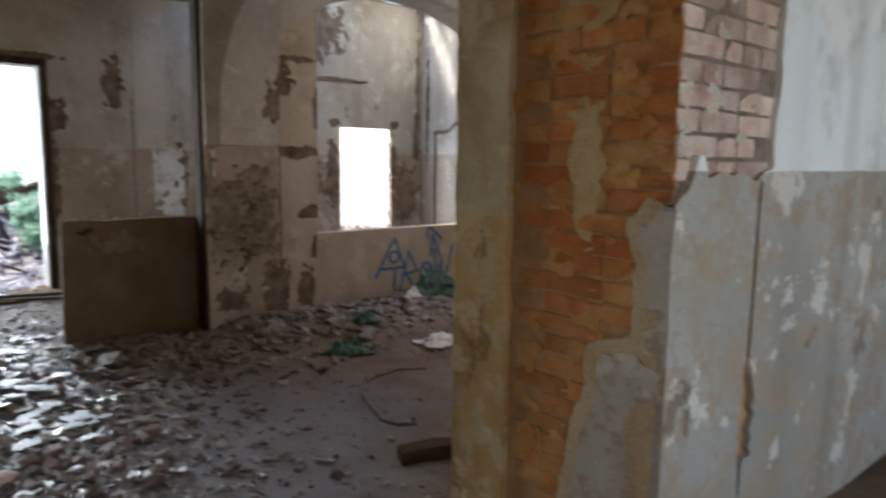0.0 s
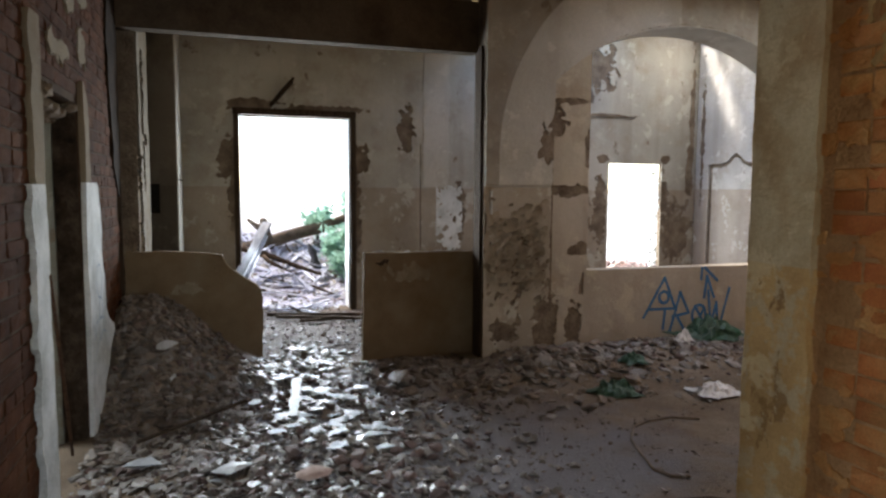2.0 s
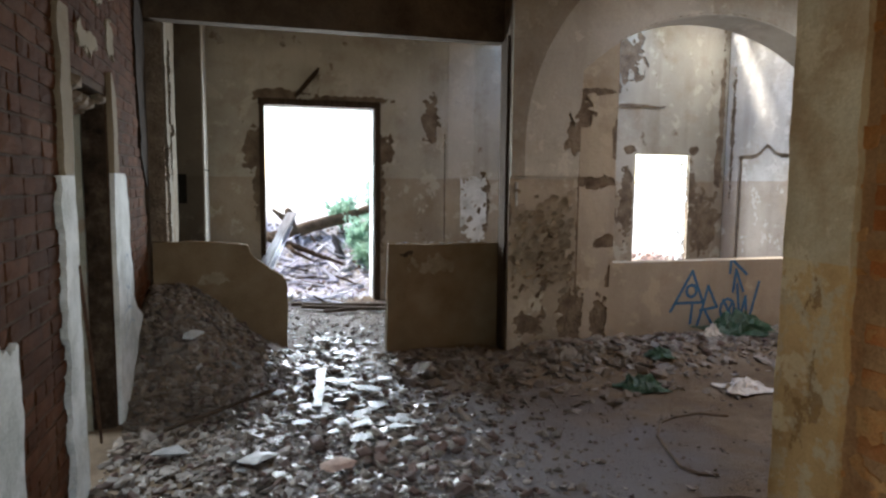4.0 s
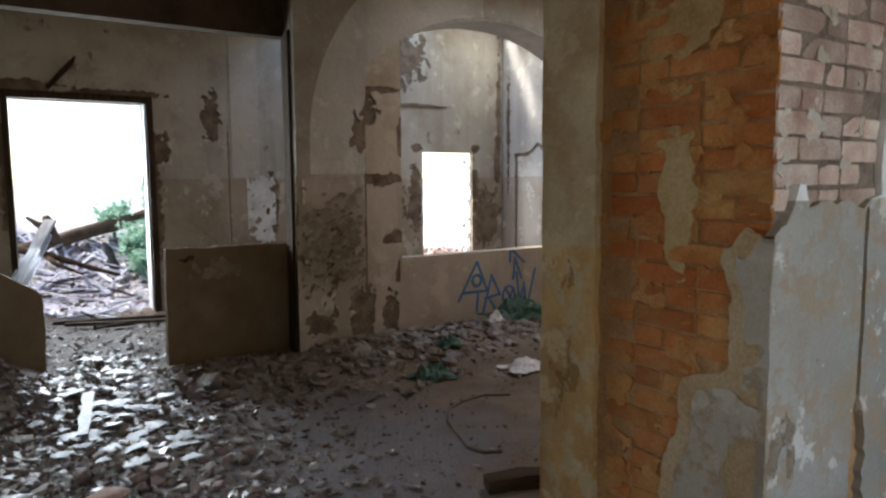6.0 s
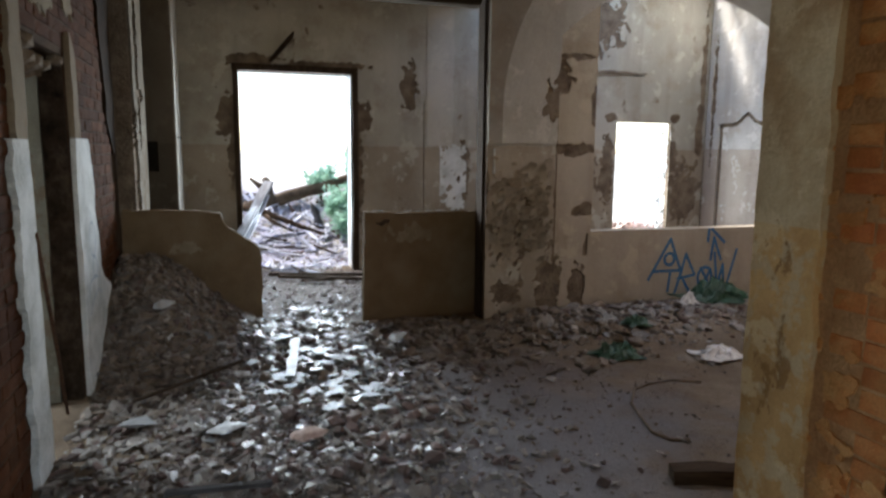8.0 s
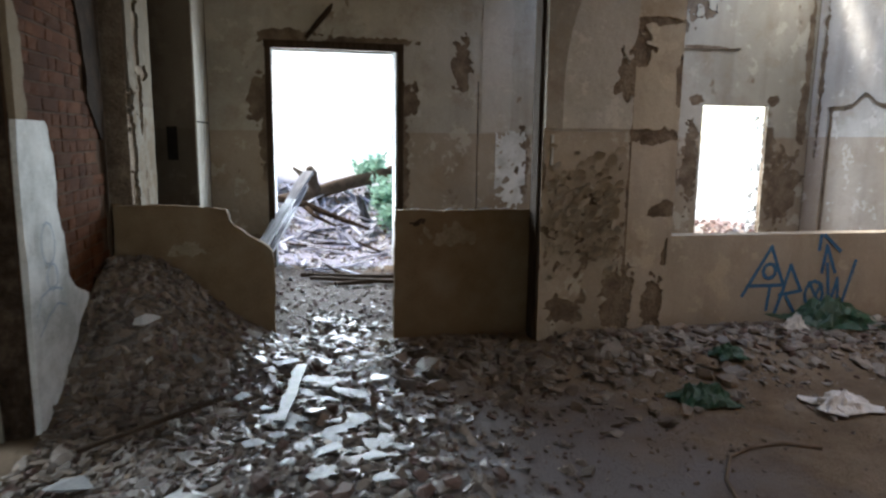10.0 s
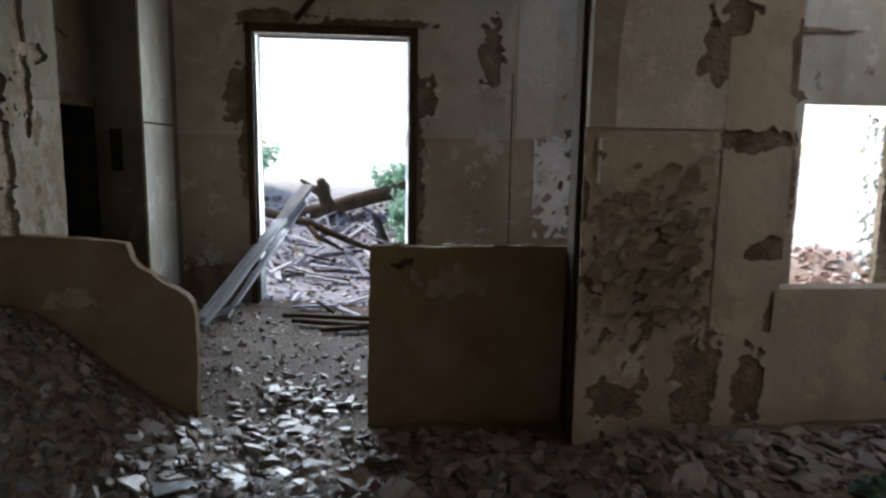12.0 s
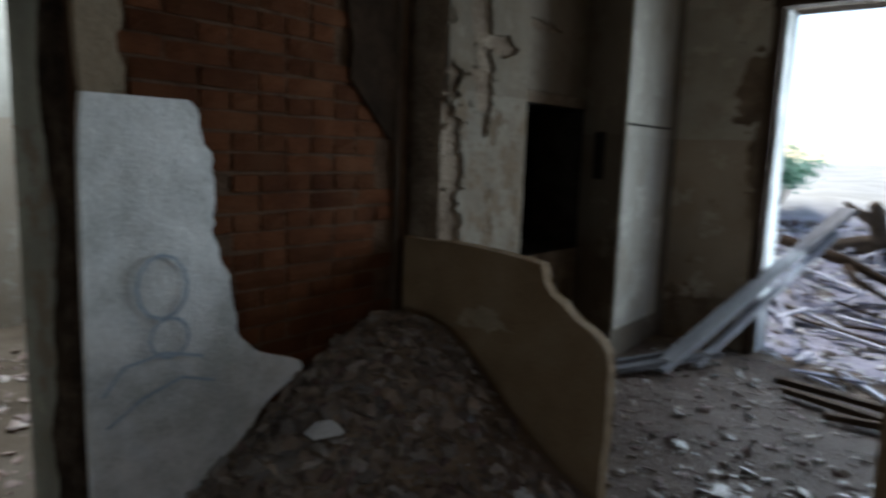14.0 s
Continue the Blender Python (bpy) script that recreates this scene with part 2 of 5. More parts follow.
M["wood_grey"] = surface("weathered_grey_wood", [(0.3, (0.06, 0.058, 0.06)), (0.6, (0.14, 0.14, 0.15))], 3.0, 0.85, 30, 0.6, 0.01, 0.2, "object", (14, 14, 1))
M["wood_pale"] = surface("bleached_splintered_wood", [(0.3, (0.25, 0.265, 0.33)), (0.6, (0.52, 0.54, 0.64))], 3.0, 0.8, 30, 0.6, 0.01, 0.3, "object", (14, 14, 1))
M["plaster_grey"] = painted_wall("broken_grey_plaster", (0.53, 0.51, 0.47), (0.49, 0.46, 0.41), (0.36, 0.28, 0.19), 1.0, 0.5, 0.40, (0.38, 0.28, 0.19))
M["scuff"] = surface("grey_scuff", [(0.3, (0.17, 0.13, 0.085)), (0.6, (0.24, 0.20, 0.15))], 9.0, 0.9, 60, 0.2)
M["plank_wood"] = surface("silvery_weathered_wood", [(0.3, (0.13, 0.136, 0.155)), (0.6, (0.31, 0.32, 0.355))], 3.0, 0.8, 30, 0.6, 0.01, 0.2, "object", (14, 14, 1))
M["log_wood"] = surface("brown_log_bark", [(0.3, (0.055, 0.042, 0.032)), (0.6, (0.14, 0.11, 0.085))], 3.0, 0.9, 30, 0.7, 0.012, 0.0, "position")
M["wood_dark"] = surface("dark_rotten_wood", [(0.3, (0.025, 0.018, 0.013)), (0.6, (0.065, 0.045, 0.032))], 3.0, 0.9, 30, 0.7, 0.012, 0.1, "object", (10, 10, 1))
M["paint_blue"] = surface("blue_spray_paint", [(0.3, (0.018, 0.085, 0.20)), (0.7, (0.045, 0.17, 0.34))], 9.0, 0.6, 60, 0.1)
M["paint_blue_faint"] = surface("faded_blue_paint", [(0.3, (0.24, 0.30, 0.37)), (0.7, (0.36, 0.42, 0.48))], 9.0, 0.8, 60, 0.1)
M["green_rag"] = surface("green_plastic_rag", [(0.3, (0.008, 0.034, 0.022)), (0.7, (0.018, 0.075, 0.044))], 9.0, 0.5, 50, 0.3)
M["white_bag"] = surface("crumpled_white_plastic", [(0.3, (0.5, 0.5, 0.5)), (0.7, (0.75, 0.75, 0.76))], 9.0, 0.4, 50, 0.3)
M["hose"] = surface("brown_cable_sheath", [(0.3, (0.09, 0.068, 0.05)), (0.7, (0.17, 0.13, 0.10))], 9.0, 0.7, 60, 0.2)
M["leaf"] = surface("shrub_leaf", [(0.3, (0.09, 0.20, 0.12)), (0.7, (0.18, 0.36, 0.24))], 9.0, 0.6, 60, 0.1, 0.004, 0.3)
M["earth"] = surface("dry_pale_earth", [(0.3, (0.24, 0.21, 0.17)), (0.7, (0.42, 0.38, 0.32))], 0.8, 0.95, 20, 0.8, 0.03)
def outside_ground():
    """Darker debris soil against the house, tinted with the sky's blue light, passing into a dry field paled for glare.
    """
    m, n, l, b = material("outside_soil", 0.95)
    coord = n.new("ShaderNodeNewGeometry").outputs["Position"]
    sep = n.new("ShaderNodeSeparateXYZ")
    l.new(coord, sep.inputs[0])
    wob = add_noise(n, l, coord, 0.7)
    add = n.new("ShaderNodeMath")
    add.operation = "MULTIPLY_ADD"
    l.new(wob, add.inputs[0])
    add.inputs[1].default_value = 1.5
    l.new(sep.outputs[1], add.inputs[2])
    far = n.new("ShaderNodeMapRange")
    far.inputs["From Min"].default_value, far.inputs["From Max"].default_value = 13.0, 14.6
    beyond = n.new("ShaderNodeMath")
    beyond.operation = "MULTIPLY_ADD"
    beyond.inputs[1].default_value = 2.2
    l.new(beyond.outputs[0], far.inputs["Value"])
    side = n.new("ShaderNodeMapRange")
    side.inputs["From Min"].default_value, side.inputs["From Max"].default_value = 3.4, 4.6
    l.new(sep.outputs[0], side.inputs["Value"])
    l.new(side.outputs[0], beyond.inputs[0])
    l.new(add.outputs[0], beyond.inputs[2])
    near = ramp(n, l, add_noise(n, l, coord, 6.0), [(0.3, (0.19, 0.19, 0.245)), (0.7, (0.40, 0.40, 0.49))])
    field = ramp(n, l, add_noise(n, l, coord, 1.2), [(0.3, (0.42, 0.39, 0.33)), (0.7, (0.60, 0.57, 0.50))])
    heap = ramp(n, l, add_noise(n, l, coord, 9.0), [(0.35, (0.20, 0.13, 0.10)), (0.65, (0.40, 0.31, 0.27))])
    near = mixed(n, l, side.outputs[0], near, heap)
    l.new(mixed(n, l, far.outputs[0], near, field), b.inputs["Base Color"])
    bump(n, l, b, add_noise(n, l, coord, 20.0), 0.8, 0.03)
    return m


M["earth"] = outside_ground()


M["dirt"].node_tree.nodes["Principled BSDF"].inputs["Specular IOR Level"].default_value = 0.12


def floor_patch(m, centre, reach, patch_colour):
    """A trodden patch of another colour with a ragged rim, laid over a floor material."""
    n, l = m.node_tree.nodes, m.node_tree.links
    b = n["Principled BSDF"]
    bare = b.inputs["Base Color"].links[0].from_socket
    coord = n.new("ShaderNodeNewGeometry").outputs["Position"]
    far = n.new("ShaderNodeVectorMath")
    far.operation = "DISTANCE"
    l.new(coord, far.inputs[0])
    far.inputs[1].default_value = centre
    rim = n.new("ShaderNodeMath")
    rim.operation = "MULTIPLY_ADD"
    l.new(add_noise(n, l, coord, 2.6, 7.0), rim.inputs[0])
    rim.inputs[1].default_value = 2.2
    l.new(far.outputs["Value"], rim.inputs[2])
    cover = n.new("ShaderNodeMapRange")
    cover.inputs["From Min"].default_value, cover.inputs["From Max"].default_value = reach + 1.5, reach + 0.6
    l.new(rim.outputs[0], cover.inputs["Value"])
    l.new(mixed(n, l, cover.outputs[0], bare, patch_colour), b.inputs["Base Color"])


# Plaster-dusty patch; its blue-grey also carries the floor's sheen.
floor_patch(M["dirt"], (1.75, 4.4, 0.0), 1.3, (0.175, 0.168, 0.182))
# Pale patch painted for the trail's gloss, which reflects the doorway.
floor_patch(M["dirt"], (1.1, 5.3, 0.0), 0.8, (0.24, 0.245, 0.265))
# Dark brown soil, also set low against the doorway's strong light.
floor_patch(M["dirt"], (1.1, 8.2, 0.0), 1.5, (0.062, 0.043, 0.034))
leaf_nodes, leaf_links = M["leaf"].node_tree.nodes, M["leaf"].node_tree.links
thin = leaf_nodes.new("ShaderNodeBsdfTranslucent")
thin.inputs["Color"].default_value = (0.40, 0.62, 0.50, 1)
thin_mix = leaf_nodes.new("ShaderNodeMixShader")
thin_mix.inputs[0].default_value = 0.5
leaf_links.new(leaf_nodes["Principled BSDF"].outputs[0], thin_mix.inputs[1])
leaf_links.new(thin.outputs[0], thin_mix.inputs[2])
leaf_links.new(thin_mix.outputs[0], leaf_nodes["Material Output"].inputs["Surface"])
M["iron"] = surface("rusty_iron", [(0.3, (0.06, 0.03, 0.02)), (0.7, (0.13, 0.07, 0.04))], 20.0, 0.75, 90, 0.3, metal=0.6)
M["black"] = surface("flat_black", [(0.3, (0.012, 0.01, 0.009)), (0.7, (0.03, 0.027, 0.024))], 5.0, 0.95, 40, 0.3)


# ---- mesh helpers ----
def box(bm, x0, x1, y0, y1, z0, z1):
    v = [bm.verts.new(p) for p in ((x0, y0, z0), (x1, y0, z0), (x1, y1, z0), (x0, y1, z0), (x0, y0, z1), (x1, y0, z1), (x1, y1, z1), (x0, y1, z1))]
    for f in ((3, 2, 1, 0), (4, 5, 6, 7), (0, 1, 5, 4), (1, 2, 6, 5), (2, 3, 7, 6), (3, 0, 4, 7)):
        bm.faces.new([v[i] for i in f])


def part(name, bm, mat, parent=None, label="", smooth=False):
    me = bpy.data.meshes.new(name)
    bm.to_mesh(me)
    bm.free()
    return linked(name, me, mat, parent, label, smooth)


def linked(name, me, mat, parent=None, label="", smooth=False):
    if not me.materials:
        me.materials.append(mat)
    if smooth:
        me.shade_smooth()
    ob = new(name, me)
    if parent:
        ob.parent = parent
    if label:
        ob["label"] = label
    return ob


def empty(name, label, category, group="", kind=""):
    return tagged(new(name), label, category, group, kind)


def boxes(name, spans, mat, parent=None, label=""):
    bm = bmesh.new()
    for s in spans:
        box(bm, *s)
    return part(name, bm, mat, parent, label)


def fbm(x, y, s=0.0):
    return noise.fractal(Vector((x, y, s)), 1.0, 2.0, 4)


def prism(bm, outline, place, depth):
    """An outline of (u, v), counter-clockwise as seen from the front, given depth; place(u, v, d) gives the point."""
    a = [bm.verts.new(place(u, v, 0)) for u, v in outline]
    b = [bm.verts.new(place(u, v, depth)) for u, v in outline]
    bm.faces.new(a)
    bm.faces.new(b[::-1])
    for i in range(len(a)):
        j = (i + 1) % len(a)
        bm.faces.new((a[j], a[i], b[i], b[j]))


def coat(name, parent, place, us, vs, step, field, thick, mat, label="", lumpy=0.006):
    """A coat of plaster where field(u, v) > 0, with a broken edge: contour cells, proud of its wall by thick. place(u, v, d): d out of the wall."""
    nu, nv = int(round((us[1] - us[0]) / step)), int(round((vs[1] - vs[0]) / step))
    val = [[field(us[0] + i * step, vs[0] + j * step) for j in range(nv + 1)] for i in range(nu + 1)]
    verts, faces, index = [], [], {}

    def vert(u, v, out):
        key = (round(u, 4), round(v, 4), out)
        if key not in index:
            index[key] = len(verts)
            d = thick + lumpy * fbm(u * 3, v * 3, 7.0) if out else 0.0
            verts.append(place(u, v, d))
        return index[key]

    for i in range(nu):
        for j in range(nv):
            cell = ((i, j), (i + 1, j), (i + 1, j + 1), (i, j + 1))
            f = [val[a][b] for a, b in cell]
            if max(f) <= 0:
                continue
            pts = [(us[0] + a * step, vs[0] + b * step) for a, b in cell]
            poly, cut = [], []
            for k in range(4):
                m = (k + 1) % 4
                if f[k] > 0:
                    poly.append(pts[k])
                if (f[k] > 0) != (f[m] > 0):
                    s = min(0.98, max(0.02, f[k] / (f[k] - f[m])))
                    p = (pts[k][0] + s * (pts[m][0] - pts[k][0]), pts[k][1] + s * (pts[m][1] - pts[k][1]))
                    poly.append(p)
                    cut.append((len(poly) - 1, f[k] > 0))
            if len(poly) < 3:
                continue
            faces.append([vert(*p, True) for p in poly])
            for at, leaving in cut:
                if leaving:
                    p, q = poly[at], poly[(at + 1) % len(poly)]
                    faces.append([vert(*q, True), vert(*p, True), vert(*p, False), vert(*q, False)])
    for edge_k in (0, nv):
        for i in range(nu):
            if val[i][edge_k] > 0 and val[i + 1][edge_k] > 0:
                p, q = (us[0] + i * step, vs[0] + edge_k * step), (us[0] + (i + 1) * step, vs[0] + edge_k * step)
                faces.append([vert(*p, True), vert(*p, False), vert(*q, False), vert(*q, True)])
    for edge_k in (0, nu):
        for j in range(nv):
            if val[edge_k][j] > 0 and val[edge_k][j + 1] > 0:
                p, q = (us[0] + edge_k * step, vs[0] + j * step), (us[0] + edge_k * step, vs[0] + (j + 1) * step)
                faces.append([vert(*p, True), vert(*p, False), vert(*q, False), vert(*q, True)])
    me = bpy.data.meshes.new(name)
    me.from_pydata(verts, [], faces)
    bm = bmesh.new()
    bm.from_mesh(me)
    bmesh.ops.recalc_face_normals(bm, faces=bm.faces)
    bm.to_mesh(me)
    bm.free()
    return linked(name, me, mat, parent, label)


def facing_y(y):  # a wall that looks towards -y
    return lambda u, v, d: (u, y - d, v)


def facing_px(x):  # a wall that looks towards +x
    return lambda u, v, d: (x + d, u, v)


def facing_nx(x):  # a wall that looks towards -x
    return lambda u, v, d: (x - d, u, v)


def smoothstep(a, b, v):
    t = min(1.0, max(0.0, (v - a) / (b - a)))
    return t * t * (3 - 2 * t)


def spot(u, v, cu, cv, ru, rv, wob=0.5, s=0.0):
    """Over 0 inside a ragged blotch."""
    return 1.0 - math.hypot((u - cu) / ru, (v - cv) / rv) + wob * fbm(u * 7, v * 7, s) + 0.55 * fbm(u * 21, v * 21, s + 3)


# ---- the ground ----
def ground_height(x, y):
    pile = 0.68 * math.exp(-((max(0.0, x + 0.2)) / 0.62) ** 2) * smoothstep(5.3, 6.75, y) * (1 - smoothstep(6.88, 7.05, y)) * smoothstep(-0.62, -0.40, x)
    right = 0.14 * smoothstep(2.2, 3.0, x) * math.exp(-((y - 6.25) / 0.55) ** 2) * (1 - smoothstep(6.6, 6.8, y))
    strew = 0.07 * math.exp(-((x - 0.9) / 0.9) ** 2) * smoothstep(2.5, 4.2, y) * (1 - smoothstep(6.0, 7.0, y))
    inner = 0.10 * smoothstep(7.0, 8.2, y) * math.exp(-((x - 0.1) / 0.7) ** 2)
    out = (0.95 * smoothstep(9.9, 14.0, y) + 0.5 * smoothstep(14.0, 40.0, y)) * (1 - 0.85 * smoothstep(3.2, 5.0, x))
    out += 0.30 * math.exp(-((x - 6.9) / 1.3) ** 2 - ((y - 11.0) / 0.7) ** 2)
    z = pile + right + strew + inner + out
    return z + 0.022 * fbm(x * 2.2, y * 2.2, 3.0) + 0.008 * fbm(x * 9, y * 9, 5.0)


def sheet(name, xs, ys, mat):
    verts = [(x, y, ground_height(x, y)) for y in ys for x in xs]
    n = len(xs)
    faces = [(j * n + i, j * n + i + 1, (j + 1) * n + i + 1, (j + 1) * n + i) for j in range(len(ys) - 1) for i in range(n - 1)]
    me = bpy.data.meshes.new(name)
    me.from_pydata(verts, [], faces)
    return linked(name, me, mat, smooth=True)


def lin(a, b, n):
    return [a + (b - a) * i / n for i in range(n + 1)]


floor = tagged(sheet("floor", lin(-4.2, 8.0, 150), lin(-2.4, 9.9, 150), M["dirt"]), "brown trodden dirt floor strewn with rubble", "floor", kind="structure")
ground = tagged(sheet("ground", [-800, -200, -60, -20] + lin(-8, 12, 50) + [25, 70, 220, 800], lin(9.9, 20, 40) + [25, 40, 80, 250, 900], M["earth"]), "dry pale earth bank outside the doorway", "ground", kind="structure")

# ---- large structure ----
TOP = 3.5
LEFT = -0.39
# left wall, brick, with a doorway into the side room and an unseen opening added for light
wall_left = tagged(boxes("wall_left", [(LEFT - 0.42, LEFT - 0.02, -2.4, -1.35, -0.2, TOP), (LEFT - 0.42, LEFT - 0.02, -1.35, -0.05, 2.25, TOP), (LEFT - 0.42, LEFT - 0.02, -0.05, 4.5, -0.2, TOP), (LEFT - 0.42, LEFT - 0.02, 5.43, 6.93, -0.2, TOP), (LEFT - 0.42, LEFT - 0.02, 4.5, 5.43, 2.06, TOP)], M["mortar_dimmed"]),
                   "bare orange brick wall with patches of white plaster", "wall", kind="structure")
# cross wall with the arch, and the partition line
ARCH_X, ARCH_Z, ARCH_R = 4.79, 0.97, 2.2
JAMB_L, JAMB_R = 3.28, 6.3


def arch_height(x):
    return ARCH_Z + math.sqrt(max(0.0, ARCH_R ** 2 - (x - ARCH_X) ** 2))


bm = bmesh.new()
Y0, Y1 = 6.49, 6.93
prism(bm, [(2.6, Y0), (JAMB_L, Y0), (JAMB_L, Y1), (2.69, Y1)], lambda u, v, d: (u, v, -0.2 + d), TOP + 0.2)
box(bm, JAMB_R, 7.6, Y0, Y1, -0.2, TOP)
cols = lin(JAMB_L, JAMB_R, 28)
for a, b in zip(cols, cols[1:]):
    za, zb = arch_height(a), arch_height(b)
    q = [bm.verts.new(p) for p in ((a, Y0, za), (b, Y0, zb), (b, Y0, TOP), (a, Y0, TOP), (a, Y1, za), (b, Y1, zb), (b, Y1, TOP), (a, Y1, TOP))]
    for f in ((0, 1, 2, 3), (5, 4, 7, 6), (4, 5, 1, 0), (3, 2, 6, 7)):
        bm.faces.new([q[i] for i in f])
bmesh.ops.remove_doubles(bm, verts=bm.verts, dist=0.0005)
wall_arch = tagged(part("wall_arch", bm, M["substrate"]), "thick masonry wall with a wide segmental arch", "wall", kind="structure")
lintel = tagged(boxes("lintel_beam", [(LEFT - 0.02, 2.67, 6.86, 7.0, 2.84, 3.3)], M["lintel"]), "dark timber lintel beam across the broken partition", "beam", kind="structure")
wall_over = tagged(boxes("wall_over_lintel", [(LEFT - 0.42, 2.6, 6.86, 7.0, 3.3, TOP)], M["substrate"]), "stained wall above the lintel beam", "wall", kind="structure")

# near pier and the wall that goes on from it
wall_near = tagged(boxes("wall_near", [(2.37, 7.6, 2.07, 3.02, -0.2, TOP)], M["mortar"]), "thick brick wall end with broken plaster", "wall", kind="structure")

# back wall with doorway and window
BACK = 9.62
DX0, DX1, DZ = 0.57, 1.955, 2.50
WX0, WX1, WZ0, WZ1 = 5.78, 6.71, 0.15, 1.99
wall_back = tagged(boxes("wall_back", [(-1.3, DX0, BACK, 10.0, -0.2, TOP + 0.4), (DX1, WX0, BACK, 10.0, -0.2, TOP + 0.4), (WX1, 7.7, BACK, BACK + 0.07, -0.2, TOP + 0.4), (WX1 + 0.5, 7.7, BACK + 0.07, 10.0, -0.2, TOP + 0.4),
                                       (DX0, DX1, BACK, 10.0, DZ, TOP + 0.4), (WX0, WX1, BACK, BACK + 0.07, WZ1, TOP + 0.4), (WX0, WX1, BACK, BACK + 0.07, -0.2, WZ0), (WX0, WX1 + 0.5, BACK + 0.07, 10.0, WZ1 + 0.1, TOP + 0.4), (WX0, WX1 + 0.5, BACK + 0.07, 10.0, -0.2, WZ0 - 0.1)], M["substrate"]),
                   "stained back wall with a doorway and a window opening", "wall", kind="structure")
# right wall of the roofless room, left wall of the back room with a dark hatch
wall_right = tagged(boxes("wall_right", [(7.32, 7.7, 6.93, BACK, -0.2, TOP + 0.4)], M["substrate"]), "side wall of the roofless back room", "wall", kind="structure")
SIDE = -0.26
wall_side = tagged(boxes("wall_side", [(-0.95, SIDE - 0.02, 7.03, 7.75, -0.2, TOP), (-0.95, -0.52, 7.75, 7.84, -0.2, TOP), (-0.95, -0.52, 7.84, 9.0, 1.78, TOP), (-0.95, -0.52, 7.84, 9.0, -0.2, 0.79), (-0.95, -0.52, 9.0, BACK, -0.2, TOP)], M["substrate"]),
                   "peeling side wall of the back room with a dark hatch", "wall", kind="structure")
# Reveals and room are lined black: the unlit depth is put into colour.
hatch_room = tagged(boxes("hatch_recess", [(-2.4, -2.3, 7.0, 9.4, -0.2, TOP), (-2.3, -0.95, 6.93, 7.0, -0.2, TOP), (-2.3, -0.95, 9.4, 9.5, -0.2, TOP), (-2.3, -0.95, 7.0, 9.4, 2.4, 2.5), (-0.95, -0.53, 7.84, 7.852, 0.79, 1.78), (-0.95, -0.53, 8.988, 9.0, 0.79, 1.78), (-0.95, -0.53, 7.852, 8.988, 1.768, 1.78), (-0.95, -0.53, 7.852, 8.988, 0.79, 0.802), (-2.3, -0.95, 7.0, 9.4, -0.1, 0.2)], M["black"]), "room behind the hatch, lined black for its darkness", "wall", kind="structure")
bm = bmesh.new()
prism(bm, [(-0.52, 8.93), (-0.09, 8.66), (-0.09, BACK), (-0.52, BACK)], lambda u, v, d: (u, v, -0.1 + d), TOP + 0.1)
bmesh.ops.recalc_face_normals(bm, faces=bm.faces)
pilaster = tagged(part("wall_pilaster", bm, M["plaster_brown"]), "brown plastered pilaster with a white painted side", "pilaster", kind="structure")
boxes("white_side_coat", [(-0.09, -0.075, 8.67, 9.40, 0.30, TOP)], M["paint_dull"], pilaster, "white painted side of the pilaster")
boxes("paint_ring", [(-0.075, -0.072, 8.67, 9.40, 1.66, 1.675)], M["black"], pilaster, "dark line across the white paint")
# Niche drawn as a flat black slab; its shaded depth is only colour.
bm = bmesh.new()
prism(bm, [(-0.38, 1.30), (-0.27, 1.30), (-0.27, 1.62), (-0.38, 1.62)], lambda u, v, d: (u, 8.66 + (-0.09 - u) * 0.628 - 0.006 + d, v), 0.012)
part("niche", bm, M["black"], pilaster, "flat black patch for a small wall niche")

# plain unseen walls and ceilings that close the place
# Out of view; the opening at x -0.2 to 1.0 is added for the rear fill.
wall_rear = tagged(boxes("wall_rear", [(-0.81, -0.2, -2.6, -2.2, -0.2, TOP), (1.0, 2.85, -2.6, -2.2, -0.2, TOP), (4.35, 7.6, -2.6, -2.2, -0.2, TOP), (-0.2, 1.0, -2.6, -2.2, 2.2, TOP), (2.85, 4.35, -2.6, -2.2, 2.6, TOP), (2.85, 4.35, -2.6, -2.2, -0.2, 0.8)], M["plaster"]), "plain plastered wall with openings to the outside", "wall", kind="structure")
wall_east = tagged(boxes("wall_east", [(7.6, 7.9, -2.6, 6.93, -0.2, TOP)], M["plaster"]), "plain plastered end wall", "wall", kind="structure")
wall_west = tagged(boxes("wall_west", [(-4.3, -4.0, -2.6, 7.0, -0.2, TOP), (-4.3, -0.81, 6.93, 7.0, -0.2, TOP), (-4.3, -0.81, 2.0, 2.2, -0.2, TOP)], M["plaster"]), "plain plastered walls of the side room", "wall", kind="structure")
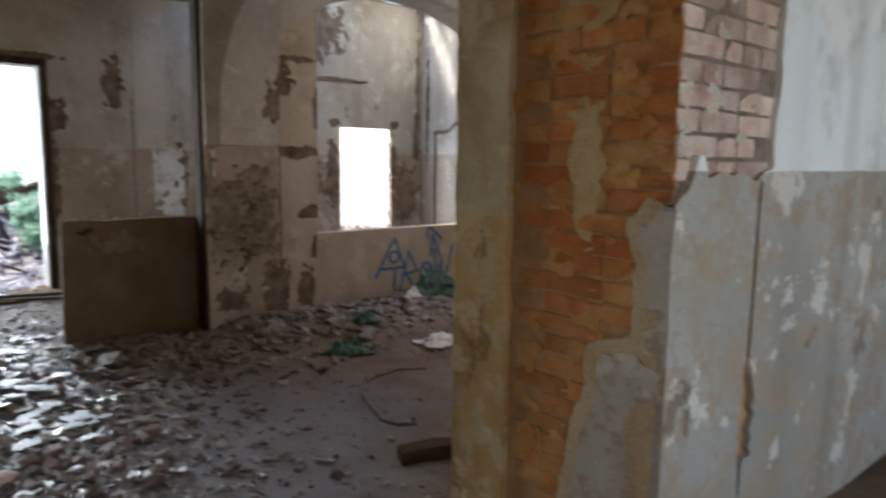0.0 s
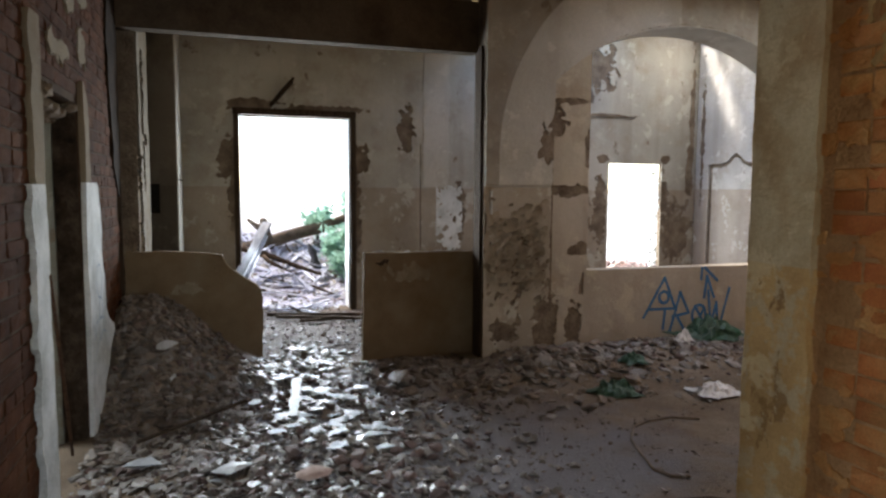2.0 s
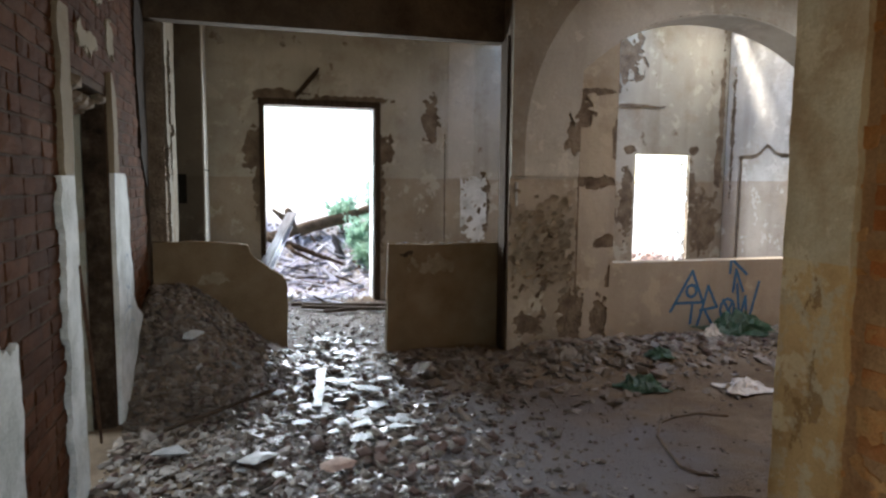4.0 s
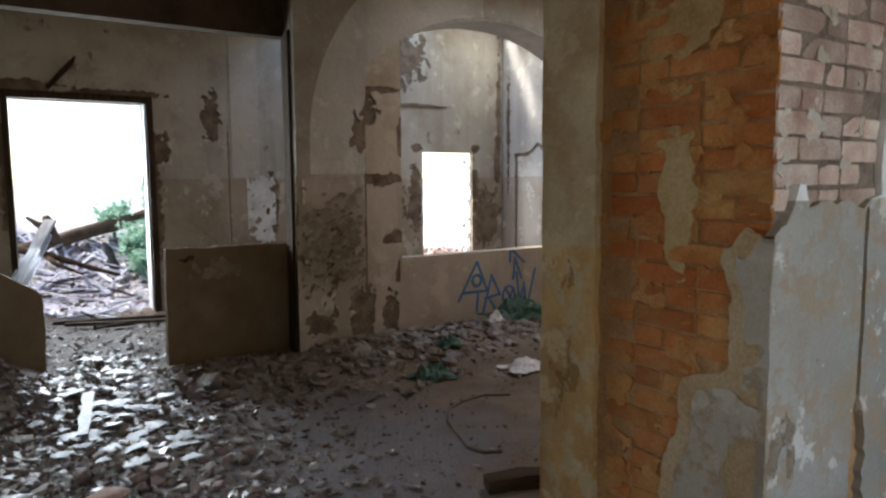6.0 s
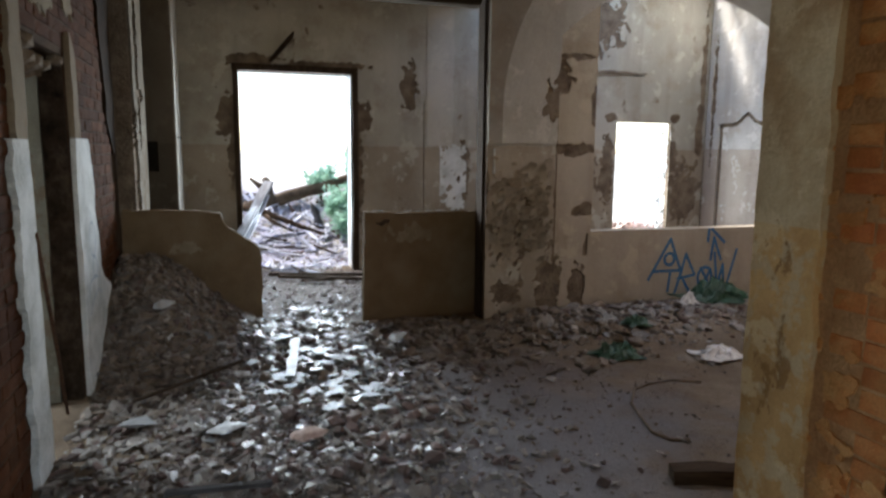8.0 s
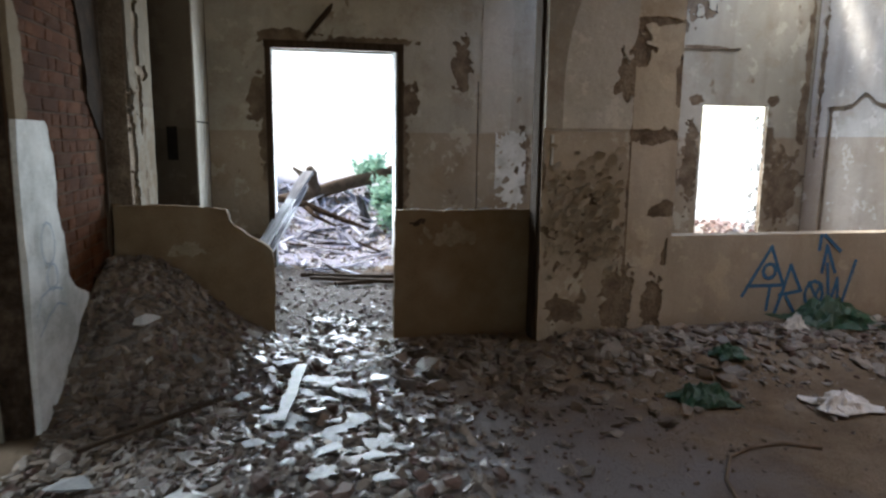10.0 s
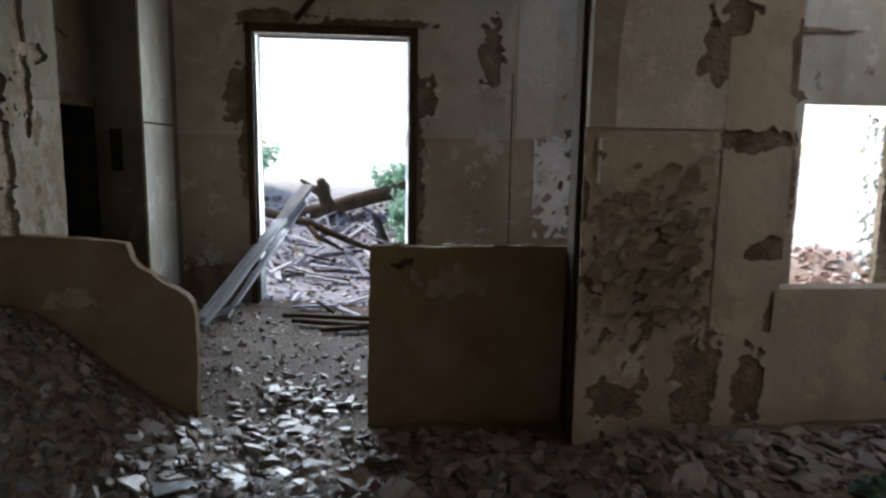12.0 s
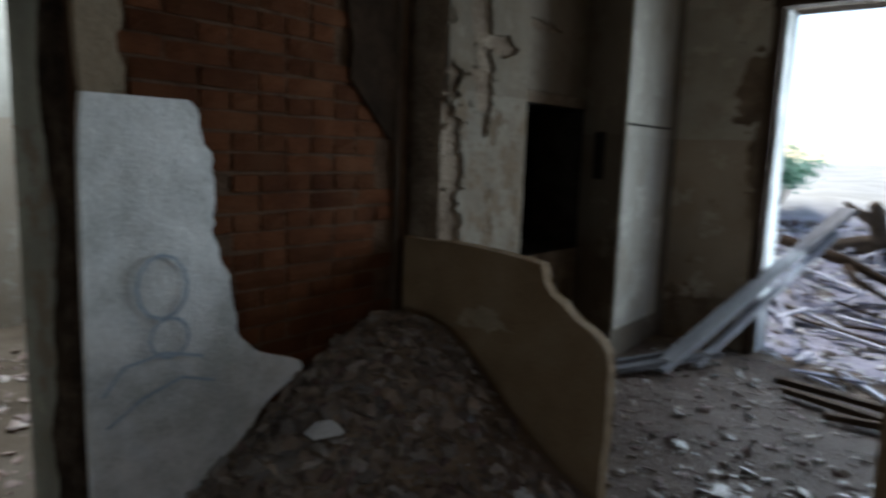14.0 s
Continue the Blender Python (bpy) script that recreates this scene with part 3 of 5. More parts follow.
# The hole at x 4.2 to 6.0 is added for the right bay's fill.
# The last slab is an unseen eave, added to shade the debris outside.
ceiling = tagged(boxes("ceiling", [(-0.81, 4.2, -2.6, 6.93, TOP, TOP + 0.2), (6.0, 7.9, -2.6, 6.93, TOP, TOP + 0.2), (4.2, 6.0, -2.6, 4.0, TOP, TOP + 0.2), (4.2, 6.0, 5.6, 6.93, TOP, TOP + 0.2), (-2.4, 3.6, 6.93, 9.62, TOP, TOP + 0.2), (3.6, 5.9, 6.93, 7.4, TOP + 0.4, TOP + 0.55), (5.9, 7.7, 6.93, 9.38, TOP + 0.4, TOP + 0.55), (5.9, 6.35, 9.38, 10.0, TOP + 0.4, TOP + 0.55), (7.2, 7.7, 9.38, 10.0, TOP + 0.4, TOP + 0.55), (-4.3, -0.81, 2.0, 5.6, TOP, TOP + 0.2), (-3.3, -0.81, 5.6, 7.0, TOP, TOP + 0.2), (-4.3, 3.6, 9.62, 11.7, TOP + 0.4, TOP + 0.55)], M["plaster_tan"]), "ceiling slabs with added light gaps and a shading eave", "ceiling", kind="structure")

# broken partition
def ragged(outline, seed, step=0.05, stray=0.006):
    """The outline with its sides broken up unevenly; the foot stays straight."""
    rnd = random.Random(seed)
    rough = []
    for (a, b), (c, d) in zip(outline, outline[1:] + outline[:1]):
        n = max(1, round(math.hypot(c - a, d - b) / step))
        rough.append((a, b))
        if b > 0 or d > 0:
            rough += [(a + (c - a) * k / n + rnd.uniform(-stray, stray), b + (d - b) * k / n + rnd.uniform(-stray, stray)) for k in range(1, n)]
    return rough


def partition_piece(name, outline, label):
    bm = bmesh.new()
    prism(bm, ragged(outline, len(name)), lambda u, v, d: (u, 6.90 + d, v), 0.075)
    bmesh.ops.bevel(bm, geom=bm.edges[:], offset=0.005, segments=1, affect="EDGES", clamp_overlap=True)
    bmesh.ops.recalc_face_normals(bm, faces=bm.faces)
    return tagged(part(name, bm, M["partition"]), label, "partition", kind="structure")


partition_l = partition_piece("partition_left", [(-0.38, -0.1), (0.69, -0.1), (0.7, 0.3), (0.705, 0.62), (0.69, 0.70), (0.665, 0.735), (0.61, 0.775), (0.55, 0.80), (0.49, 0.86), (0.43, 0.885), (0.395, 0.93), (0.375, 1.01), (0.2, 1.03), (0.0, 1.045), (-0.38, 1.05)], "brown low partition wall broken off in a slope")
partition_r = partition_piece("partition_right", [(1.585, -0.1), (2.68, -0.1), (2.68, 0.995), (2.3, 1.0), (2.0, 0.99), (1.6, 1.0), (1.592, 0.6)], "brown low partition wall with a chipped top edge")
low_wall = tagged(boxes("wall_parapet", [(JAMB_L + 0.45, JAMB_R, 6.68, 6.82, -0.1, 0.80)], M["plaster_infill"]), "low rendered parapet under the arch with blue graffiti", "parapet", kind="structure")
bm = bmesh.new()
prism(bm, [(JAMB_L, -0.1), (3.77, -0.1), (3.765, 0.8), (3.77, 2.95), (JAMB_L, arch_height(JAMB_L) + 0.02)], lambda u, v, d: (u, 6.695 + d, v), 0.12)
infill = tagged(part("wall_infill", bm, M["substrate"]), "smooth rendered strip of infill in the arch", "wall", kind="structure")
# Strip added to darken the pier's side, which the doorway lamp lights up.
bm = bmesh.new()
prism(bm, [(2.588, 6.56), (2.606, 6.556), (2.676, 6.896), (2.655, 6.896)], lambda u, v, d: (u, v, -0.05 + d), 2.89)
bmesh.ops.recalc_face_normals(bm, faces=bm.faces)
timber_post = tagged(part("timber_post", bm, M["wood_dark"]), "dark strip added along the pier's side", "post", kind="structure")
# Dark strip added for the dark gap in the corner; no timber there.
dark_gap = tagged(boxes("wall_gap_lining", [(LEFT - 0.02, LEFT + 0.005, 6.84, 6.86, 0.3, TOP)], M["wood_dark"]), "dark strip painted into the corner of the brick wall", "post", kind="structure")

# ---- plaster coats on the walls ----
def pier_field(u, v):
    if u > JAMB_L and v < arch_height(u):
        return -1
    f = 0.5
    for c in ((3.21, 1.98, 0.07, 0.24), (2.80, 0.30, 0.13, 0.10), (3.20, 0.36, 0.12, 0.22), (2.95, 0.75, 0.07, 0.10), (2.75, 0.62, 0.05, 0.05), (3.02, 1.05, 0.05, 0.09), (2.58, 2.6, 0.06, 0.5), (2.57, 1.3, 0.04, 0.4)):
        f = min(f, -spot(u, v, *c, 0.6, 2.0))
    edge = 3.262 + 0.03 * fbm(v * 4, 0.0, 9.0) + 0.3 * smoothstep(2.3, 2.9, v)
    if v < 2.5:
        f = min(f, (edge - u) * 8)
    flake = 0.36 - abs(fbm(u * 9, v * 5, 21.0)) if v < 1.58 and u < 3.3 else 1
    return min(f, 1, (0.13 - fbm(u * 8, v * 5, 31.0)) * 3 + 0.75 if v < 1.2 else 1, flake + 0.35)


coat("plaster_coat", wall_arch, facing_y(6.49), (2.6, 6.3), (0.0, 3.48), 0.02, pier_field, 0.009, M["plaster"], lumpy=0.006)
coat("rib_coat", wall_arch, facing_y(6.476), (2.6, 4.2), (1.62, 3.48), 0.03, lambda u, v: (math.hypot(u - 4.68, v - 1.87) - 1.955) * 6 if v > 1.87 else (2.725 - u) * 6, 0.03, M["arch_shade"], "raised plaster rib above the arch", lumpy=0.003)
coat("arch_band", wall_arch, facing_y(6.476), (2.72, 4.6), (1.62, 3.4), 0.025, lambda u, v: min(pier_field(u, v) * 2, (1.945 - math.hypot(u - 4.68, max(0.0, v - 1.87))) * 6), 0.006, M["arch_paint"], "paler limewashed band round the arch", lumpy=0.004)
boxes("paint_chip", [(2.655, 2.671, 6.461, 6.482, 1.36, 1.57)], M["plaster_white"], wall_arch, "standing white chip of paint")
# plastered underside of the arch
bm = bmesh.new()
for a, b in zip(cols, cols[1:]):
    q = [bm.verts.new((x, y, arch_height(x) - d)) for d in (0.012, 0.0) for x, y in ((a, 6.482), (b, 6.482), (b, 6.925), (a, 6.925))]
    for f in ((3, 2, 1, 0), (4, 5, 6, 7), (0, 1, 5, 4), (1, 2, 6, 5), (2, 3, 7, 6), (3, 0, 4, 7)):
        bm.faces.new([q[i] for i in f])
bmesh.ops.remove_doubles(bm, verts=bm.verts, dist=0.0005)
part("soffit_coat", bm, M["arch_paint"], wall_arch, "grey limewashed underside of the arch")
# curled flakes of the dado paint
rng = random.Random(4)


def flake_mesh(seed):
    """A curled scale of paint, lifting at its upper end."""
    rnd = random.Random(seed)
    bm = bmesh.new()
    rows = []
    for k in range(4):
        s = k / 3
        half, lift = (0.5 + 0.25 * math.sin(math.pi * s)) * rnd.uniform(0.8, 1.2), 0.55 * s * s
        rows.append([bm.verts.new((x, -lift - d, s - 0.5)) for x, d in ((-half, 0), (half, 0), (half, 0.12), (-half, 0.12))])
    for p, q in zip(rows, rows[1:]):
        for i in range(4):
            j = (i + 1) % 4
            bm.faces.new((p[i], p[j], q[j], q[i]))
    bm.faces.new(rows[0][::-1])
    bm.faces.new(rows[-1])
    bmesh.ops.recalc_face_normals(bm, faces=bm.faces)
    me = bpy.data.meshes.new("paint_flake")
    bm.to_mesh(me)
    bm.free()
    return me


FLAKES = [flake_mesh(k) for k in range(6)]
for k in range(230):
    u, v = rng.uniform(2.66, 3.2), rng.triangular(0.5, 1.55, 0.95)
    h = rng.uniform(0.02, 0.075)
    ob = linked("paint_flake", FLAKES[k % 6], M["plaster"], wall_arch)
    ob.matrix_basis = Matrix.Translation((u, 6.476, v)) @ Matrix.Rotation(rng.gauss(0, 0.5), 4, "Y") @ Matrix.Diagonal((h * rng.uniform(0.5, 0.9), rng.uniform(0.03, 0.07), h, 1))


def back_field(u, v):
    if DX0 - 0.02 < u < DX1 + 0.02 and v < DZ + 0.02 or WX0 < u < WX1 and WZ0 < v < WZ1:
        return -1
    f = 0.6
    for c in ((0.44, 1.95, 0.13, 0.30), (0.50, 1.4, 0.07, 0.35), (2.07, 1.95, 0.13, 0.20), (2.03, 1.2, 0.07, 0.5), (2.70, 2.35, 0.11, 0.33), (0.75, 2.62, 0.35, 0.07), (1.6, 2.58, 0.5, 0.06),
              (7.23, 2.6, 0.05, 1.0), (6.95, 0.95, 0.28, 0.45), (6.75, 1.45, 0.09, 0.3), (5.7, 2.05, 0.10, 0.06), (6.76, 2.05, 0.07, 0.07), (5.0, 1.2, 0.5, 0.4), (5.65, 1.2, 0.10, 0.6), (7.2, 1.8, 0.07, 0.4), (3.45, 1.2, 0.09, 0.45), (5.35, 3.35, 0.5, 0.4), (0.2, 0.2, 0.5, 0.25)):
        f = min(f, -spot(u, v, *c, 0.55, 4.0))
    if abs(u - 2.905) < 0.012 and v < 2.2:
        f = -0.2
    return f


coat("plaster_coat", wall_back, facing_y(BACK), (-0.1, 7.3), (0.0, 3.88), 0.03, back_field, 0.012, M["plaster"])
coat("ragged_patch", wall_back, facing_y(BACK - 0.012), (3.12, 3.5), (0.68, 1.66), 0.025, lambda u, v: min(spot(u, v, 3.30, 1.2, 0.22, 0.60, 0.5, 8.0), 1.64 - v, 0.25 - abs(fbm(u * 14, v * 9, 5.0)) + 0.2), 0.008, M["plaster_white"], "flaking white paint")
coat("pale_band", wall_back, facing_y(BACK - 0.014), (2.93, 3.34), (1.62, 3.4), 0.03, lambda u, v: min(0.3, (u - 2.94) * 9, (3.30 + 0.03 * fbm(v * 4, 0.0, 2.0) - u) * 9), 0.006, M["arch_paint"], "paler band of old paint", lumpy=0.0)
coat("fallen_edge", wall_back, facing_y(BACK - 0.012), (5.2, 6.3), (2.58, 2.78), 0.02, lambda u, v: 0.5 - abs(v - 2.68 - 0.02 * fbm(u * 5, 0)) * 22 * (1 + max(0, u - 5.8) * 4), 0.03, M["substrate"], "sagging broken edge of plaster")


def right_field(u, v):
    rim = 1.96 + 0.13 * math.exp(-((u - 8.72) / 0.14) ** 2) + 0.02 * fbm(u * 9, 0.0, 2.0)
    f = min(0.5, -spot(u, v, 9.45, 2.4, 0.05, 1.0, 0.6, 3.0))
    if 7.9 < u < 9.3:
        f = min(f, (abs(v - rim) - 0.03 - 0.02 * fbm(u * 7, 1.0)) * 12)
    if v < 1.98:
        f = min(f, (abs(u - 9.24 - 0.01 * fbm(v * 6, 0.0)) - 0.04) * 12)
    return f


coat("plaster_coat", wall_right, facing_nx(7.32), (6.95, 9.58), (0.0, 3.88), 0.035, right_field, 0.025, M["plaster_roofless"])


def infill_field(u, v):
    f = min(0.6, (arch_height(u) - v) * 6)
    for c in ((3.55, 1.57, 0.24, 0.055), (3.36, 0.32, 0.11, 0.26), (3.62, 0.25, 0.10, 0.20), (3.72, 0.66, 0.03, 0.13), (3.55, 2.42, 0.2, 0.03), (3.40, 2.2, 0.10, 0.16), (3.75, 1.95, 0.04, 0.2), (3.68, 1.0, 0.14, 0.06)):
        f = min(f, -spot(u, v, *c, 0.5, 6.0))
    return f


coat("render_coat", infill, facing_y(6.695), (JAMB_L, 3.76), (0.0, 2.98), 0.02, infill_field, 0.015, M["plaster_infill"])


# near pier: the plastered edge, the broken lower coat and daubs over the bricks
def strip_field(u, v):
    return (u - 2.73 - 0.012 * fbm(v * 5, 0.0, 3.0)) * 10 if u < 2.95 else 0.6


def low_field(u, v):
    reach = 2.165 + 0.05 * smoothstep(1.1, 1.35, v) + (0.15 + 0.23 * (0.95 - v)) * smoothstep(0.97, 0.91, v)
    return min((reach + 0.03 * fbm(u * 5, v * 6, 4.0) + 0.012 * fbm(u * 22, v * 22, 6.0) - u) * 8, (1.36 + 0.09 * fbm(u * 6, 1.0) - v) * 5)


def skim_field(u, v):
    return min(low_field(u + 0.055, v + 0.03), 0.32 - 1.1 * fbm(u * 5, v * 4, 14.0) - 0.4 * fbm(u * 19, v * 19, 15.0))


def daub_field(u, v):
    f = max(spot(u, v, 2.39, 1.55, 0.06, 0.27, 0.9, 3.0), spot(u, v, 2.40, 2.05, 0.16, 0.10, 0.6, 5.0), spot(u, v, 2.55, 2.4, 0.15, 0.25, 0.6, 7.0))
    return min(f + 0.3 * fbm(u * 20, v * 20, 61.0), (2.72 - u) * 8)


NEAR_X = facing_nx(2.37)
coat("plaster_edge", wall_near, NEAR_X, (2.70, 3.02), (0.0, 3.48), 0.025, strip_field, 0.03, M["plaster_ochre"], "tan plaster edge of the wall end", lumpy=0.01)
coat("plaster_coat", wall_near, NEAR_X, (2.043, 2.718), (0.0, 1.6), 0.022, low_field, 0.024, M["plaster_buff"], "broken buff undercoat over the bricks")
coat("grey_skim", wall_near, NEAR_X, (2.043, 2.6), (0.0, 1.45), 0.022, skim_field, 0.031, M["plaster_grey"], "grey skim of plaster over the undercoat")
coat("mortar_smear", wall_near, NEAR_X, (2.06, 2.735), (0.3, 3.46), 0.014, lambda u, v: min((2.74 - u) * 8, fbm(u * 7, v * 9, 41.0) * 1.2 + 0.5 * fbm(u * 19, v * 27, 43.0) - 0.34, 0.1 - low_field(u, v)), 0.0085, M["smear"], "mortar smeared over the bricks", lumpy=0.006)
coat("mortar_daub", wall_near, NEAR_X, (2.08, 2.72), (0.9, 2.8), 0.025, daub_field, 0.0105, M["plaster_tan"], "tan mortar daubs over the bricks", lumpy=0.007)


def face_field(u, v):
    top = (u - 2.97 - 0.03 * fbm(v * 4, 0.0, 2.0)) * 8
    rim = 1.475 + 0.035 * fbm(u * 9, 0.0, 3.0) + 0.08 * math.exp(-((u - 2.475) / 0.025) ** 2) - 0.8 * max(0, 2.44 - u)
    f = max(top, (rim - v) * 8)
    f = min(f, (abs(u - 2.872 - 0.015 * fbm(v * 3, 0, 8.0)) - 0.016) * 14 if v < 1.46 else 1)
    return min(f, -spot(u, v, 2.89, 0.62, 0.05, 0.16, 0.5, 1.0), 0.6)


boxes("bed_coat", [(2.372, 3.05, 2.0675, 2.07, 1.2, 3.48)], M["mortar_grey"], wall_near, "pale grey mortar bed behind the bricks")
coat("mortar_smear", wall_near, facing_y(2.07), (2.37, 3.0), (1.3, 3.46), 0.014, lambda u, v: min(fbm(u * 8, v * 9, 51.0) * 1.2 + 0.5 * fbm(u * 21, v * 27, 53.0) - 0.50, 0.1 - face_field(u, v)), 0.009, M["plaster_grey"], "pale plaster smeared over the bricks", lumpy=0.009)
coat("plaster_coat", wall_near, facing_y(2.07), (2.34, 5.2), (0.0, 3.48), 0.03, face_field, 0.03, M["plaster_pale"], "pale blue plaster above a grey dado")
boxes("plaster_rest", [(5.2, 7.58, 2.045, 2.07, 0.0, 3.48)], M["plaster_pale"], wall_near)


# left wall: white patches beside the doorway
def left_low(u, v):
    if 4.5 < u < 5.43:
        return -1
    if u < 4.0:
        return min((3.62 - u + 0.03 * fbm(v * 5, 0)) * 8, (0.98 - v + 0.1 * fbm(u * 6, 1)) * 6)
    if u <= 4.5:
        return min((u - 4.27 - 0.05 * fbm(v * 6, 2.0) - 0.02 * fbm(v * 19, 4.0)) * 12, (1.58 - v) * 6)
    right = 5.82 + 0.19 * (1.6 - v) + 0.27 * math.exp(-((v - 0.55) / 0.09) ** 2) - 0.25 * smoothstep(0.42, 0.1, v) + 0.03 * fbm(v * 4, 6.0) + 0.012 * fbm(v * 18, 2.0)
    return min((right - u) * 8, (1.6 - v) * 6)


def left_high(u, v):
    if 4.5 < u < 5.43:
        return -1
    if u <= 4.5:
        return min((u - 4.33 - 0.03 * fbm(v * 6, 2.0)) * 10, (v - 1.58) * 6, (2.35 - v) * 4)
    return min((5.58 - 0.1 * smoothstep(1.9, 2.3, v) - u + 0.05 * fbm(v * 6, 3.0)) * 8, (v - 1.6) * 6, (2.2 - v) * 4)


LEFT_FACE = facing_px(LEFT - 0.02)
coat("plaster_patch", wall_left, LEFT_FACE, (2.0, 6.5), (0.0, 1.62), 0.025, left_low, 0.03, M["plaster_white"], "white plaster patches on the bricks")
coat("plaster_patch", wall_left, LEFT_FACE, (4.3, 5.7), (1.58, 2.36), 0.025, left_high, 0.03, M["jamb_tan"], "tan plaster round the doorway")
coat("mortar_daub", wall_left, LEFT_FACE, (4.2, 5.9), (2.08, 2.95), 0.025, lambda u, v: max(spot(u, v, cu, cv, ru, rv, 0.7, 9.0) for cu, cv, ru, rv in ((4.45, 2.55, 0.12, 0.07), (4.95, 2.30, 0.22, 0.06), (5.25, 2.62, 0.14, 0.06), (5.55, 2.40, 0.10, 0.10), (4.75, 2.80, 0.16, 0.06), (5.62, 2.72, 0.10, 0.05))), 0.017, M["jamb_tan"], "tan mortar daubs over the doorway", lumpy=0.01)
# The corner's dark gap, painted as a flat near-black coat.
coat("soot_patch", wall_left, LEFT_FACE, (6.4, 6.84), (1.5, 3.46), 0.025, lambda u, v: min(0.4, (u - 6.55 + 0.12 * smoothstep(1.9, 2.5, v) - 0.04 * fbm(v * 4, 0.0, 1.0)) * 8, (v - 1.7 + (u - 6.6)) * 6), 0.022, M["corner_black"], "near-black coat for the dark gap in the corner")
boxes("reveal_coat", [(LEFT - 0.42, LEFT - 0.16, 5.405, 5.43, 0.0, 2.06)], M["plaster_greenish"], wall_left, "grey-green plaster of the doorway's reveal")
coat("broken_core", wall_left, facing_y(5.43), (LEFT - 0.155, LEFT - 0.03), (0.0, 2.05), 0.025, lambda u, v: 0.5, 0.022, M["core_dark"], "dark crumbling core of the broken wall", lumpy=0.035)
bm = bmesh.new()
for k in range(26):
    x, z = LEFT - 0.02 - 0.38 * rng.random(), 2.04 - 0.09 * rng.random()
    y = 4.5 + 0.93 * rng.random()
    bmesh.ops.create_icosphere(bm, subdivisions=1, radius=rng.uniform(0.035, 0.08), matrix=Matrix.Translation((x, y, z)) @ Matrix.Diagonal((1, 1.3, 0.7, 1)))
part("lintel_stones", bm, M["substrate"], wall_left, "crumbling rubble stones over the doorway")

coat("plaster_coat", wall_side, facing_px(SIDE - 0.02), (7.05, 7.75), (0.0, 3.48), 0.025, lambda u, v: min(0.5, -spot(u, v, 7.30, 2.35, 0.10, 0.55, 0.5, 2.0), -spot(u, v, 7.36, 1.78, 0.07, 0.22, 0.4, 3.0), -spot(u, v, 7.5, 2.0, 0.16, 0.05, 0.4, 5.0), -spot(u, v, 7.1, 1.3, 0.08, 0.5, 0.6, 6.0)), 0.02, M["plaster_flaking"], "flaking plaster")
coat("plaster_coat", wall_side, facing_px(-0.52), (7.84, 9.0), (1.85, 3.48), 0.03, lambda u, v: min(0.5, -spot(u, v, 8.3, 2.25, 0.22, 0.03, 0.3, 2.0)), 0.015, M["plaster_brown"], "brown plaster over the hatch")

# door frame of dark timber in the back wall
frame_set = tagged(boxes("door_1", [(DX0 - 0.07, DX1 + 0.07, BACK - 0.03, BACK + 0.09, DZ - 0.01, DZ + 0.07)], M["wood_dark"]), "empty doorway with a splintered dark timber frame", "door frame", kind="structure")
boxes("jamb", [(DX0 - 0.06, DX0, BACK - 0.025, BACK + 0.09, -0.05, DZ - 0.01)], M["wood_dark"], frame_set)
boxes("jamb", [(DX1, DX1 + 0.07, BACK - 0.025, BACK + 0.09, -0.05, DZ - 0.01)], M["wood_dark"], frame_set)
boxes("outer_reveal", [(DX0 - 0.002, DX0 + 0.012, BACK + 0.09, 9.98, 0.0, DZ)], M["plaster_white"], frame_set, "white plastered reveal")
boxes("outer_reveal", [(DX1 - 0.012, DX1 + 0.002, BACK + 0.09, 9.98, 0.0, DZ)], M["plaster_white"], frame_set, "white plastered reveal")


# ragged broken edges of the openings
def broken_edge(parent, x, y0, y1, z0, z1, count, mat, label, seed):
    rnd = random.Random(seed)
    bm = bmesh.new()
    for _ in range(count):
        at = Matrix.Translation((x + rnd.uniform(-0.015, 0.015), rnd.uniform(y0, y1), rnd.uniform(z0, z1)))
        bmesh.ops.create_icosphere(bm, subdivisions=1, radius=rnd.uniform(0.02, 0.06), matrix=at @ Euler((rnd.uniform(0, 3), 0, 0)).to_matrix().to_4x4() @ Matrix.Diagonal((0.55, 1.1, 0.9, 1)))
    for v in bm.verts:
        v.co += Vector([rnd.uniform(-0.008, 0.008) for _ in range(3)])
    part("broken_edge", bm, mat, parent, label)


broken_edge(wall_back, WX1 + 0.005, BACK + 0.06, 9.97, WZ0 + 0.05, WZ1 - 0.03, 70, M["plaster_white"], "ragged plaster edge of the window opening", 71)
broken_edge(wall_back, WX0 - 0.005, BACK + 0.06, 9.97, WZ0 + 0.05, WZ1 - 0.03, 40, M["substrate"], "ragged edge of the window opening", 72)
broken_edge(wall_back, DX1 + 0.015, 9.90, 10.0, 0.2, DZ - 0.05, 60, M["plaster_white"], "ragged outer plaster edge of the doorway", 73)


